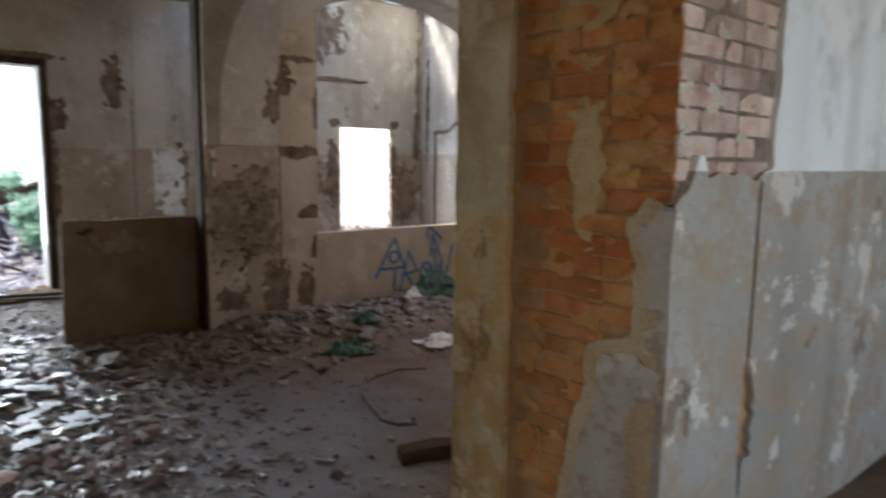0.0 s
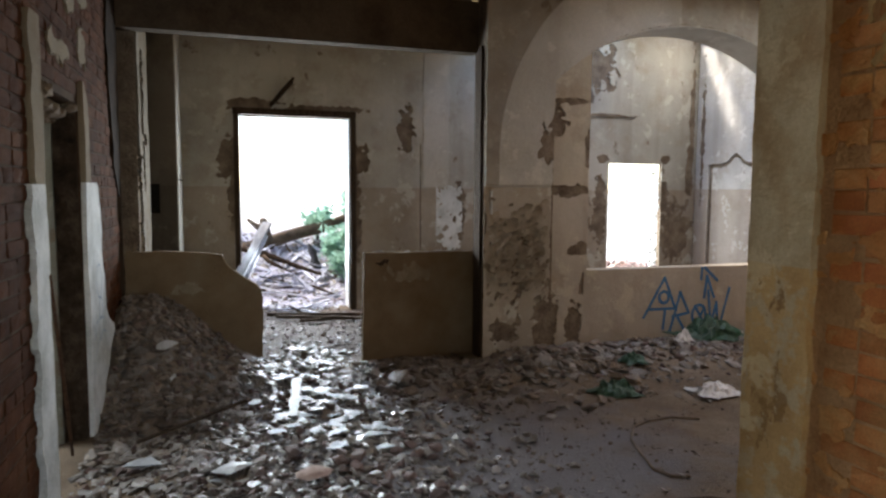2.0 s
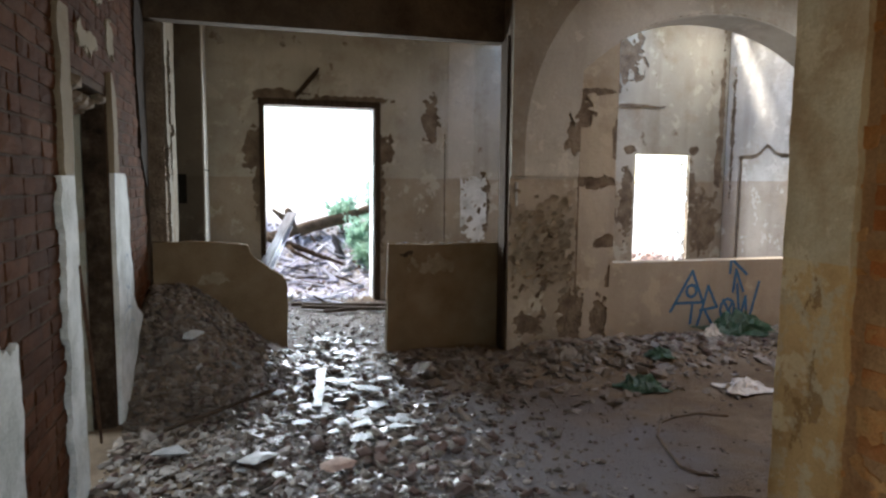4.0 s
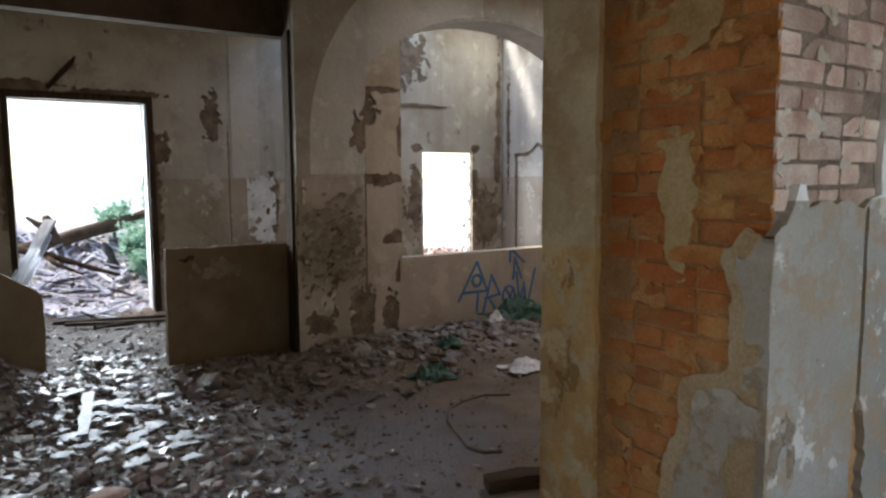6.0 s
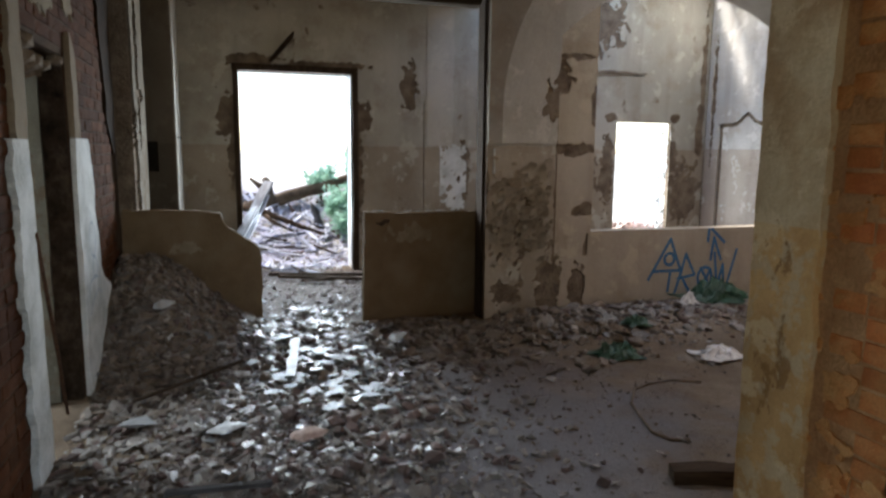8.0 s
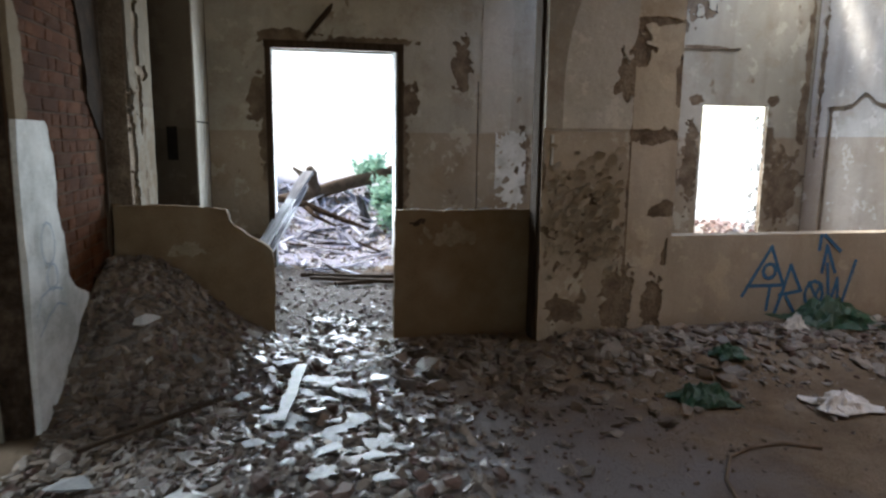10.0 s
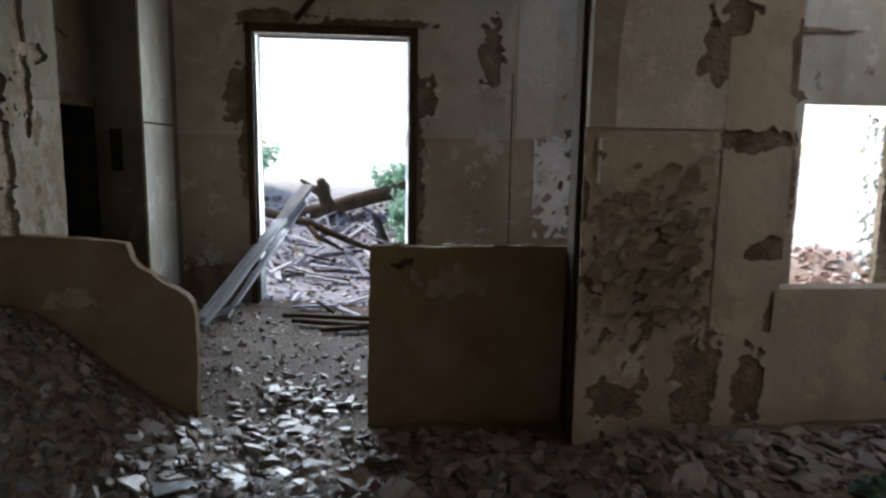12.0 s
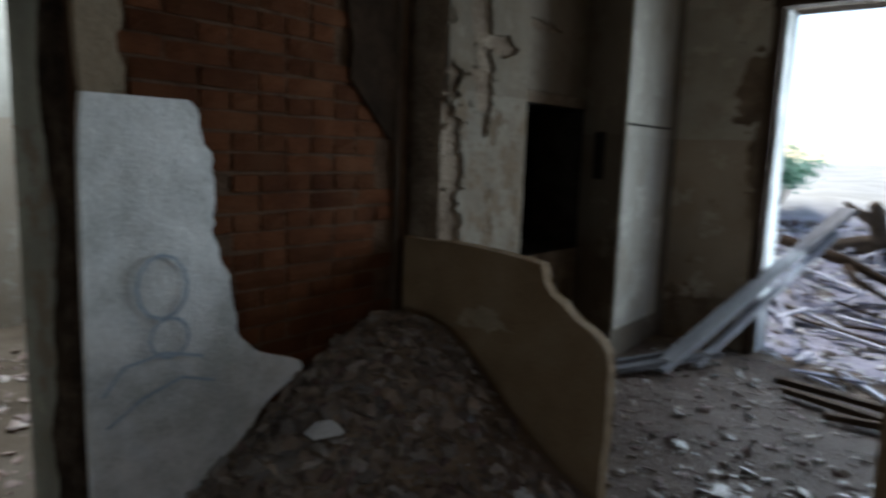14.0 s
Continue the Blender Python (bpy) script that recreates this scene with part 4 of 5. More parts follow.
# ---- timber and other loose things ----
def bar(bm, p, q, w, t, rnd, segments=6, ragged=0.15):
    """A rough sawn or split length of timber from p to q."""
    p, q = Vector(p), Vector(q)
    ax = (q - p).normalized()
    side = ax.cross(Vector((0, 0, 1)))
    side = (side if side.length > 0.1 else Vector((1, 0, 0))).normalized()
    up = side.cross(ax).normalized()
    rows = []
    for i in range(segments + 1):
        c = p.lerp(q, i / segments)
        k = 1 + ragged * rnd.uniform(-1, 1)
        c = c + side * rnd.uniform(-1, 1) * w * 0.06
        rows.append([bm.verts.new(c + side * a * w * k / 2 + up * b * t * k / 2) for a, b in ((-1, -1), (1, -1), (1, 1), (-1, 1))])
    for a, b in zip(rows, rows[1:]):
        for i in range(4):
            j = (i + 1) % 4
            bm.faces.new((a[i], a[j], b[j], b[i]))
    bm.faces.new(rows[0][::-1])
    bm.faces.new(rows[-1])


def plank(name, p, q, w, t, mat, label, seed, category="plank", group=""):
    """Origin at the lower end, so that the grain runs along the piece."""
    bm = bmesh.new()
    length = (Vector(q) - Vector(p)).length
    bar(bm, (0, 0, 0), (0, 0, length), w, t, random.Random(seed))
    bmesh.ops.recalc_face_normals(bm, faces=bm.faces)
    ob = part(name, bm, mat)
    ob.matrix_basis = Matrix.Translation(p) @ (Vector(q) - Vector(p)).to_track_quat("Z", "Y").to_matrix().to_4x4()
    return tagged(ob, label, category, group)


def tube(bm, pts, radii, sides=10, rough=0.0, seed=0):
    rows = []
    for i, (p, r) in enumerate(zip(pts, radii)):
        p = Vector(p)
        ax = (Vector(pts[min(i + 1, len(pts) - 1)]) - Vector(pts[max(i - 1, 0)])).normalized()
        s = ax.cross(Vector((0.1, 0.2, 1))).normalized()
        u = s.cross(ax)
        rows.append([bm.verts.new(p + (s * math.cos(a) + u * math.sin(a)) * r * (1 + rough * fbm(i * 0.7, k * 1.3, seed))) for k in range(sides) for a in [math.tau * k / sides]])
    for a, b in zip(rows, rows[1:]):
        for i in range(sides):
            j = (i + 1) % sides
            bm.faces.new((a[i], a[j], b[j], b[i]))
    bm.faces.new(rows[0][::-1])
    bm.faces.new(rows[-1])


def g(x, y, up=0.0):
    return (x, y, ground_height(x, y) + up)


# fallen timber at and beyond the doorway
plank("leaning_plank", g(0.28, 8.6, 0.03), (0.94, 10.6, 1.10), 0.12, 0.035, M["plank_wood"], "long grey weathered plank leaning out through the doorway", 1)
plank("leaning_plank", g(0.42, 8.9, 0.03), (0.92, 10.4, 0.93), 0.05, 0.03, M["plank_wood"], "narrow grey batten leaning beside the long plank", 2)
for k, (p, q, w) in enumerate([((0.12, 8.3), (0.5, 9.1), 0.06), ((0.02, 8.45), (0.35, 9.0), 0.045)]):
    plank("fallen_plank", g(*p, 0.05), g(*q, 0.10), w, 0.035, M["wood_grey"], "grey fallen plank lying on the rubble by the wall", 10 + k, group="fallen planks")
for k, (p, q, w) in enumerate([((0.85, 9.15), (2.15, 9.0), 0.045), ((0.95, 8.95), (2.2, 8.72), 0.055), ((1.2, 8.72), (1.6, 8.85), 0.04)]):
    plank("fallen_batten", g(*p, 0.04), g(*q, 0.03), w, 0.035, M["wood_dark"], "dark rotten batten lying across the floor", 20 + k, group="fallen battens")
orng = random.Random(11)
for k in range(95):
    x, y, a, ln = orng.uniform(0.3, 2.3), orng.uniform(9.2, 12.4), orng.uniform(0, math.pi), orng.triangular(0.1, 0.9, 0.22)
    x2, y2 = x + ln * math.cos(a), y + ln * math.sin(a)
    if x < DX0 + 0.2 and y < 10.1 or (min(y, y2) < 10.1 and not (DX0 + 0.1 < min(x, x2) and max(x, x2) < DX1 - 0.1)):
        continue
    plank("splintered_lath", g(x, y, 0.03), g(x2, y2, orng.uniform(0.02, 0.12)), orng.triangular(0.012, 0.08, 0.02), 0.018, M["wood_pale"] if k % 8 else M["wood_dark"], "pale splintered lath lying in the debris outside", 40 + k, "lath", "splintered laths")

log = empty("fallen_log", "thick dark tree trunk fallen across the debris outside", "log")
bm = bmesh.new()
tube(bm, [(0.3 + 0.26 * i, 12.2 + 0.03 * i, 0.71 + 0.272 * (0.26 * i - 0.79) + 0.015 * math.sin(i * 1.7)) for i in range(13)], [0.115 - 0.003 * i for i in range(13)], 14, 0.25, 2)
part("trunk", bm, M["log_wood"], log, smooth=True)
bm = bmesh.new()
tube(bm, [(1.05, 12.25, 0.72), (0.97, 12.15, 0.92), (0.86, 12.1, 0.98), (0.72, 12.05, 1.09)], [0.10, 0.08, 0.05, 0.02], 9, 0.3, 5)
part("broken_limb", bm, M["log_wood"], log, smooth=True)
bm = bmesh.new()
tube(bm, [(1.02, 12.25, 0.78), (1.0, 12.15, 0.98), (0.95, 12.1, 1.09)], [0.10, 0.08, 0.05], 9, 0.4, 8)
part("broken_limb", bm, M["log_wood"], log, smooth=True)
log2 = empty("fallen_branch", "dark branch slanting through the debris outside", "branch")
bm = bmesh.new()
tube(bm, [(0.35, 11.3, 0.75), (0.9, 11.2, 0.62), (1.4, 11.1, 0.42), (1.75, 11.0, 0.30)], [0.055, 0.045, 0.035, 0.02], 9, 0.3, 4)
part("trunk", bm, M["wood_dark"], log2, smooth=True)
bm = bmesh.new()
tube(bm, [(0.9, 11.2, 0.6), (1.0, 11.0, 0.5), (1.3, 10.9, 0.36)], [0.04, 0.03, 0.015], 7, 0.3, 4)
part("twig", bm, M["wood_dark"], log2, smooth=True)
stump = empty("old_stump", "gnarled grey root stump standing in the debris outside", "stump")
bm = bmesh.new()
tube(bm, [(1.74, 11.6, 0.30), (1.72, 11.6, 0.48), (1.69, 11.58, 0.60), (1.62, 11.55, 0.72)], [0.10, 0.06, 0.055, 0.02], 10, 0.6, 6)
part("root", bm, M["wood_grey"], stump, smooth=True)


def shrub(name, at, size, leaves, seed, label):
    """A low shrub of thin stems and many separate leaves."""
    rnd = random.Random(seed)
    base = empty(name, label, "shrub", "shrubs outside")
    base.location = at
    stems, crown = bmesh.new(), bmesh.new()
    tips = []
    for k in range(9):
        a, lean = rnd.uniform(0, math.tau), rnd.uniform(0.2, 0.75)
        top = Vector((math.cos(a) * lean * size[0], math.sin(a) * lean * size[0], size[1] * rnd.uniform(0.6, 1.0)))
        pts = [(0, 0, 0), tuple(top * 0.5 + Vector((rnd.uniform(-0.05, 0.05), 0, 0.05))), tuple(top)]
        tube(stems, pts, [0.012, 0.008, 0.003], 5)
        tips += [Vector(pts[1]).lerp(top, rnd.random()) for _ in range(leaves // 9)]
    for p in tips:
        p = p + Vector([rnd.gauss(0, 0.07) for _ in range(3)])
        if p.z < 0.02:
            p.z = 0.03
        m = Matrix.Translation(p) @ Euler([rnd.uniform(-1, 1), rnd.uniform(-1, 1), rnd.uniform(0, 6.3)]).to_matrix().to_4x4()
        s = rnd.uniform(0.03, 0.07)
        v = [crown.verts.new(m @ Vector(q)) for q in ((0, -s, 0), (s * 0.45, 0, 0.012), (0, s, 0), (-s * 0.45, 0, 0.012))]
        crown.faces.new((v[0], v[1], v[2]))
        crown.faces.new((v[0], v[2], v[3]))
    part("stems", stems, M["wood_dark"], base)
    c = part("leaves", crown, M["leaf"], base)
    c["kind"] = "stuff"
    return base


for k, (x, y, w, h) in enumerate([(2.05, 11.5, 0.32, 0.5), (2.17, 11.05, 0.26, 0.42), (2.25, 11.8, 0.4, 0.55), (2.5, 11.7, 0.5, 0.6), (1.9, 12.6, 0.4, 0.6), (2.6, 12.4, 0.6, 0.9), (-0.1, 13.0, 0.6, 0.7), (6.9, 12.5, 0.6, 0.5)]):
    shrub("green_shrub", g(x, y), (w, h), 700, 60 + k, "bright green leafy shrub growing in the debris outside")


# graffiti on the parapet, as flat strokes of paint
def stroke(bm, pts, w, place):
    for i, ((a, b), (c, d)) in enumerate(zip(pts, pts[1:])):
        t = Vector((c - a, d - b)).normalized() * w * 0.4
        n = Vector((-t.y, t.x)).normalized() * w / 2
        bm.faces.new([bm.verts.new(place(*q, i * 0.00015)) for q in ((a - t.x - n.x, b - t.y - n.y), (c + t.x - n.x, d + t.y - n.y), (c + t.x + n.x, d + t.y + n.y), (a - t.x + n.x, b - t.y + n.y))])


def ring(cx, cy, rx, ry, n=12):
    return [(cx + rx * math.cos(math.tau * i / n), cy + ry * math.sin(math.tau * i / n)) for i in range(n + 1)]


GRAFFITI = [[(4.665, 0.697), (4.427, 0.295)], [(4.665, 0.697), (4.803, 0.37)], [(4.475, 0.375), (4.803, 0.374)], ring(4.66, 0.495, 0.057, 0.06), [(4.677, 0.351), (4.659, 0.169)], [(4.81, 0.358), (4.739, 0.129)],
            [(4.856, 0.54), (4.797, 0.318)], [(4.856, 0.54), (4.97, 0.322), (4.772, 0.29)], [(4.836, 0.273), (4.952, 0.094)], ring(5.096, 0.289, 0.085, 0.109), [(5.043, 0.388), (5.155, 0.208)], [(5.16, 0.371), (5.031, 0.106)],
            [(5.202, 0.543), (5.25, 0.177), (5.311, 0.417), (5.347, 0.102), (5.471, 0.564)], [(5.154, 0.473), (5.18, 0.70), (5.278, 0.473)], [(5.108, 0.666), (5.115, 0.785)], [(5.15, 0.785), (5.31, 0.651)]]
bm = bmesh.new()
for k, pts in enumerate(GRAFFITI):
    stroke(bm, pts, 0.03, lambda u, v, s, k=k: (u, 6.677 - k * 0.0004 - s, v))
part("graffiti", bm, M["paint_blue"], low_wall, "blue spray-painted tag")
bm = bmesh.new()
for k, pts in enumerate([ring(5.68, 0.97, 0.09, 0.11), ring(5.70, 0.79, 0.07, 0.07), [(5.47, 0.64), (5.54, 0.72), (5.68, 0.74), (5.82, 0.70)], [(5.48, 0.53), (5.60, 0.60), (5.74, 0.64), (5.86, 0.60)]]):
    stroke(bm, pts, 0.012, lambda u, v, s, k=k: (LEFT + 0.020 + k * 0.0015 + s, u, v))
part("graffiti", bm, M["paint_blue_faint"], wall_left, "faint blue scrawl")

# chipped top edge and scuffs of the right-hand partition
def scuff(parent, cu, cv, ru, rv, mat, label, s):
    coat("scuff", parent, facing_y(6.90), (cu - ru * 1.6, cu + ru * 1.6), (max(0.02, cv - rv * 1.6), min(0.98, cv + rv * 1.6)), 0.015, lambda u, v: spot(u, v, cu, cv, ru, rv, 0.9, s), 0.003, mat, label, lumpy=0.0)


scuff(partition_r, 2.02, 0.80, 0.17, 0.07, M["scuff"], "grey scuffed patch", 3.0)
scuff(partition_r, 1.75, 0.90, 0.05, 0.03, M["wood_dark"], "dark chip", 5.0)
scuff(partition_l, 0.10, 0.72, 0.13, 0.05, M["scuff"], "grey scuffed patch", 7.0)


# ---- rubble ----
def shard_mesh(name, seed, flat, points=12):
    """A broken lump: the hull of a few random points, flattened; about 1 across."""
    rnd = random.Random(seed)
    bm = bmesh.new()
    for _ in range(points):
        d = Vector([rnd.gauss(0, 1) for _ in range(3)]).normalized() * rnd.uniform(0.35, 0.55)
        bm.verts.new((d.x * rnd.uniform(0.8, 1.2), d.y, d.z * flat))
    res = bmesh.ops.convex_hull(bm, input=bm.verts)
    junk = [e for e in res["geom_interior"] if isinstance(e, bmesh.types.BMVert)]
    bmesh.ops.delete(bm, geom=junk, context="VERTS")
    me = bpy.data.meshes.new(name)
    bm.to_mesh(me)
    bm.free()
    return me


def strewn(rnd):
    """A place on the floor, thick where the rubble lies thick."""
    k = rnd.random()
    if k < 0.36:   # trail to the doorway
        y = rnd.triangular(3.0, 7.1, 5.2)
        x = 0.95 + rnd.gauss(0, 0.55) + 0.12 * (6.9 - y) * rnd.uniform(-1, 1)
    elif k < 0.56:  # pile on the left
        x, y = -0.38 + abs(rnd.gauss(0, 0.55)), rnd.uniform(4.0, 6.88)
    elif k < 0.76:  # foot of the arch wall
        x, y = rnd.uniform(2.0, 6.2), 6.42 - abs(rnd.gauss(0, 0.45))
    elif k < 0.785:  # back room
        x, y = rnd.uniform(-0.2, 2.6), rnd.uniform(7.0, 9.6)
    elif k < 0.97:  # by the door outside
        x, y = rnd.uniform(0.0, 2.6), rnd.uniform(10.05, 12.8)
    else:
        x, y = rnd.uniform(-0.3, 2.2), rnd.uniform(2.0, 3.2)
    return x, y


def free_spot(x, y, r=0.06):
    if x < LEFT + r or (2.33 - r < x and 1.98 - r < y < 3.06 + r) or (6.86 - r < y < 7.0 + r and not 0.75 + r < x < 1.55 - r) or (y > 6.44 - r and x > 2.55 - r and y < 6.95 + r) or (y > 6.62 - r and x > 3.2):
        return False
    if y > 7.0 and (x < -0.2 or (x < -0.02 + r and y > 8.5)):
        return False
    if 9.55 - r < y < 10.02 + r and not DX0 + r < x < DX1 - r:
        return False
    return True


def lay(rnd, x, y, size, flat):
    h = ground_height(x, y)
    e = 0.08
    n = Vector((ground_height(x - e, y) - ground_height(x + e, y), ground_height(x, y - e) - ground_height(x, y + e), 2 * e)).normalized()
    tilt = n.to_track_quat("Z", "Y").to_matrix().to_4x4()
    return Matrix.Translation((x, y, h + size * flat * 0.22)) @ tilt @ Euler((rnd.gauss(0, 0.22), rnd.gauss(0, 0.22), rnd.uniform(0, 6.3))).to_matrix().to_4x4()


KINDS = [("plaster_fragment", "rubble", "broken grey plaster fragment lying on the dirt floor", "rubble", 0.28, (0.08, 0.19), 290),
         ("brick_fragment", "rubble_brick", "broken reddish brick fragment lying on the dirt floor", "brick rubble", 0.65, (0.06, 0.14), 110),
         ("plaster_slab", "rubble", "broken slab of fallen plaster at the foot of the wall", "plaster slabs", 0.26, (0.10, 0.24), 210),
         ("earthy_clod", "rubble_dark", "dark earthy clod of rubble at the foot of the pier", "earthy clods", 0.5, (0.08, 0.20), 150),
         ("board_fragment", "tile", "pale broken sheet fragment lying flat on the rubble", "sheet fragments", 0.10, (0.09, 0.20), 36)]
rrng = random.Random(77)
for kind, mat, label, group, flat, (lo, hi), count in KINDS:
    meshes = [shard_mesh(kind, hash_seed, flat, 11) for hash_seed in range(5)]
    made = 0
    while made < count:
        x, y = strewn(rrng)
        if kind == "board_fragment":
            x, y = 0.95 + rrng.gauss(0, 0.38), rrng.uniform(4.3, 6.8)
        if kind == "earthy_clod":
            x, y = rrng.uniform(1.5, 3.8), 6.8 - abs(rrng.gauss(0, 0.6))
        if kind == "plaster_slab":
            x, y = rrng.uniform(1.7, 6.0), 6.45 - abs(rrng.gauss(0, 0.42))
        if not free_spot(x, y, 0.10):
            continue
        size = rrng.uniform(lo, hi)
        ob = linked(kind, meshes[made % 5], M[mat])
        ob.matrix_basis = lay(rrng, x, y, size, flat) @ Matrix.Diagonal((size, size * rrng.uniform(0.6, 1.0), size, 1))
        tagged(ob, label, "rubble", group)
        made += 1


def crumbs(name, mat, count, lo, hi, flat, seed, label, where=strewn, bounded=True):
    """Small rubble, past counting, joined."""
    rnd = random.Random(seed)
    base = []
    for k in range(6):
        me = shard_mesh("crumb", 200 + k, flat, 8)
        co = np.empty(len(me.vertices) * 3)
        me.vertices.foreach_get("co", co)
        base.append((co.reshape(-1, 3), [tuple(p.vertices) for p in me.polygons]))
        bpy.data.meshes.remove(me)
    verts, faces, made = [], [], 0
    while made < count:
        x, y = where(rnd)
        if bounded and not free_spot(x, y, 0.03):
            continue
        size = lo + (hi - lo) * rnd.random() ** 2.2
        co, fs = base[made % 6]
        m = np.array(lay(rnd, x, y, size, flat))
        verts.append((co * size * np.array((1, rnd.uniform(0.5, 1), 1))) @ m[:3, :3].T + m[:3, 3])
        faces += [tuple(i + crumbs_at[0] for i in f) for f in fs]
        crumbs_at[0] += len(co)
        made += 1
    me = bpy.data.meshes.new(name)
    me.from_pydata(np.concatenate(verts).tolist(), [], faces)
    crumbs_at[0] = 0
    return tagged(linked(name, me, mat), label, "rubble", kind="stuff")


crumbs_at = [0]
crumbs("small_plaster_rubble", M["rubble"], 7000, 0.025, 0.12, 0.42, 301, "small grey plaster rubble scattered over the floor")
crumbs("small_brick_rubble", M["rubble_brick"], 3000, 0.02, 0.09, 0.6, 302, "small brick rubble scattered over the floor")
crumbs("small_pale_rubble", M["tile"], 320, 0.015, 0.06, 0.22, 303, "small pale sheet chips scattered over the floor")

crumbs("trodden_gravel", M["rubble_dark"], 4000, 0.008, 0.045, 0.5, 304, "fine grey grit trodden into the dirt floor", lambda r: (r.triangular(-0.3, 4.4, 0.9), r.uniform(2.6, 6.6)))
crumbs("back_room_rubble", M["rubble_dark"], 1700, 0.012, 0.07, 0.35, 305, "small dark rubble over the back room's floor", lambda r: (r.uniform(-0.2, 2.6), r.uniform(7.0, 9.6)))
crumbs("back_room_brick_rubble", M["rubble_brick"], 800, 0.015, 0.065, 0.45, 306, "small brick rubble over the back room's floor", lambda r: (r.uniform(-0.2, 2.6), r.uniform(7.0, 9.6)))

crumbs("side_room_rubble", M["brick_dusty"], 1200, 0.03, 0.14, 0.45, 308, "pinkish dusty rubble covering the side room's floor", lambda r: (r.uniform(-3.2, -0.9), r.uniform(3.6, 7.4)), False)
crumbs("window_rubble", M["brick_dusty"], 420, 0.05, 0.22, 0.6, 309, "pinkish brick rubble heaped outside the window", lambda r: (r.uniform(5.0, 7.8), r.uniform(10.1, 11.5)), False)
crumbs("outside_chips", M["tile"], 3200, 0.02, 0.11, 0.22, 307, "pale chips scattered over the debris outside", lambda r: (r.uniform(-0.2, 2.6), r.uniform(9.7, 12.6)))

crumbs("trail_flakes", M["sheet"], 600, 0.03, 0.11, 0.16, 313, "pale glossy plaster flakes strewn along the trail", lambda r: (1.02 + r.gauss(0, 0.3), r.triangular(4.2, 7.2, 5.5)))
crumbs("gap_rubble", M["rubble"], 320, 0.03, 0.14, 0.34, 314, "pale plaster lumps lying in the gap of the partition", lambda r: (r.gauss(1.2, 0.2), r.gauss(7.05, 0.35)))
crumbs("pile_rubble", M["rubble_dark"], 2200, 0.025, 0.12, 0.5, 310, "lumpy earthy rubble heaped against the partition", lambda r: (-0.38 + abs(r.gauss(0, 0.5)), r.uniform(4.9, 6.88)))
crumbs("wall_foot_rubble", M["rubble_dark"], 1500, 0.03, 0.14, 0.4, 311, "broken earthy rubble along the foot of the wall", lambda r: (r.uniform(1.5, 6.0), 6.84 - abs(r.gauss(0, 0.55))))
crumbs("trodden_rubble", M["rubble"], 2600, 0.02, 0.085, 0.4, 312, "small grey rubble trodden into the near floor", lambda r: (r.triangular(-0.3, 2.0, 0.8), r.uniform(2.9, 5.0)))

# pale chips standing on the partition's top edge
for k in range(12):
    x = rrng.uniform(1.66, 2.5)
    ob = linked("plaster_chip", shard_mesh("plaster_chip", 500 + k, 0.4, 9), M["tile"])
    sz = rrng.uniform(0.03, 0.075)
    ob.matrix_basis = Matrix.Translation((x, 6.937, 0.996 + sz * 0.12)) @ Matrix.Diagonal((sz * 1.6, sz * 0.6, sz * 0.8, 1))
    tagged(ob, "pale plaster chip lying on the partition's upper edge", "rubble", "plaster chips")

# glossy pale sheets lying flat in the trail
srng = random.Random(31)
for k in range(34):
    x, y, sz = 1.04 + srng.gauss(0, 0.2), srng.uniform(4.6, 6.1), srng.uniform(0.10, 0.24)
    ob = linked("glossy_sheet", shard_mesh("glossy_sheet", 600 + k, 0.05, 9), M["sheet"])
    ob.matrix_basis = Matrix.Translation(g(x, y, 0.035)) @ Euler((srng.gauss(0, 0.05), srng.gauss(0, 0.05), srng.uniform(0, 6.3))).to_matrix().to_4x4() @ Matrix.Diagonal((sz, sz * 0.8, sz, 1))
    tagged(ob, "pale glossy sheet fragment lying flat among the rubble", "sheet", "glossy sheets")

# single pieces that stand out
def lump(name, mat, at, size, flat, seed, label, category="rubble", turn=0.0, tip=0.0):
    ob = linked(name, shard_mesh(name, seed, flat, 14), mat)
    ob.matrix_basis = Matrix.Translation(at) @ Euler((tip, 0, turn)).to_matrix().to_4x4() @ Matrix.Diagonal((size, size, size, 1))
    return tagged(ob, label, category)


lump("pink_stone", M["brick_dusty"], g(0.83, 4.3, 0.05), 0.19, 0.16, 401, "pinkish brick slab lying in the rubble")
lump("brick_lump", M["rubble_brick"], g(0.75, 4.62, 0.05), 0.13, 0.6, 402, "dark reddish brick lump lying in the rubble")
lump("brick_lump", M["rubble_brick"], g(1.08, 4.45, 0.05), 0.13, 0.6, 403, "dark reddish brick lump lying in the rubble")
lrng = random.Random(91)
for k in range(22):
    lump("brick_lump", M["rubble_brick"], g(lrng.uniform(0.65, 1.6), lrng.uniform(3.85, 4.65), 0.03), lrng.uniform(0.06, 0.12), 0.6, 420 + k, "dark reddish brick lump lying in the rubble", turn=lrng.uniform(0, 6))
lump("white_slab", M["tile"], g(-0.02, 6.1, 0.05), 0.15, 0.35, 404, "white stone slab lying on the rubble pile", tip=0.5)
lump("white_slab", M["tile"], g(0.42, 4.55, 0.03), 0.24, 0.18, 405, "flat white slab lying in the rubble")
lump("white_slab", M["tile"], g(-0.05, 4.75, 0.05), 0.22, 0.2, 406, "flat white slab lying beside the doorway")
plank("pale_board", g(0.80, 5.2, 0.06), g(0.90, 5.95, 0.06), 0.065, 0.012, M["sheet"], "pale glossy board lying on the rubble", 410, "board")
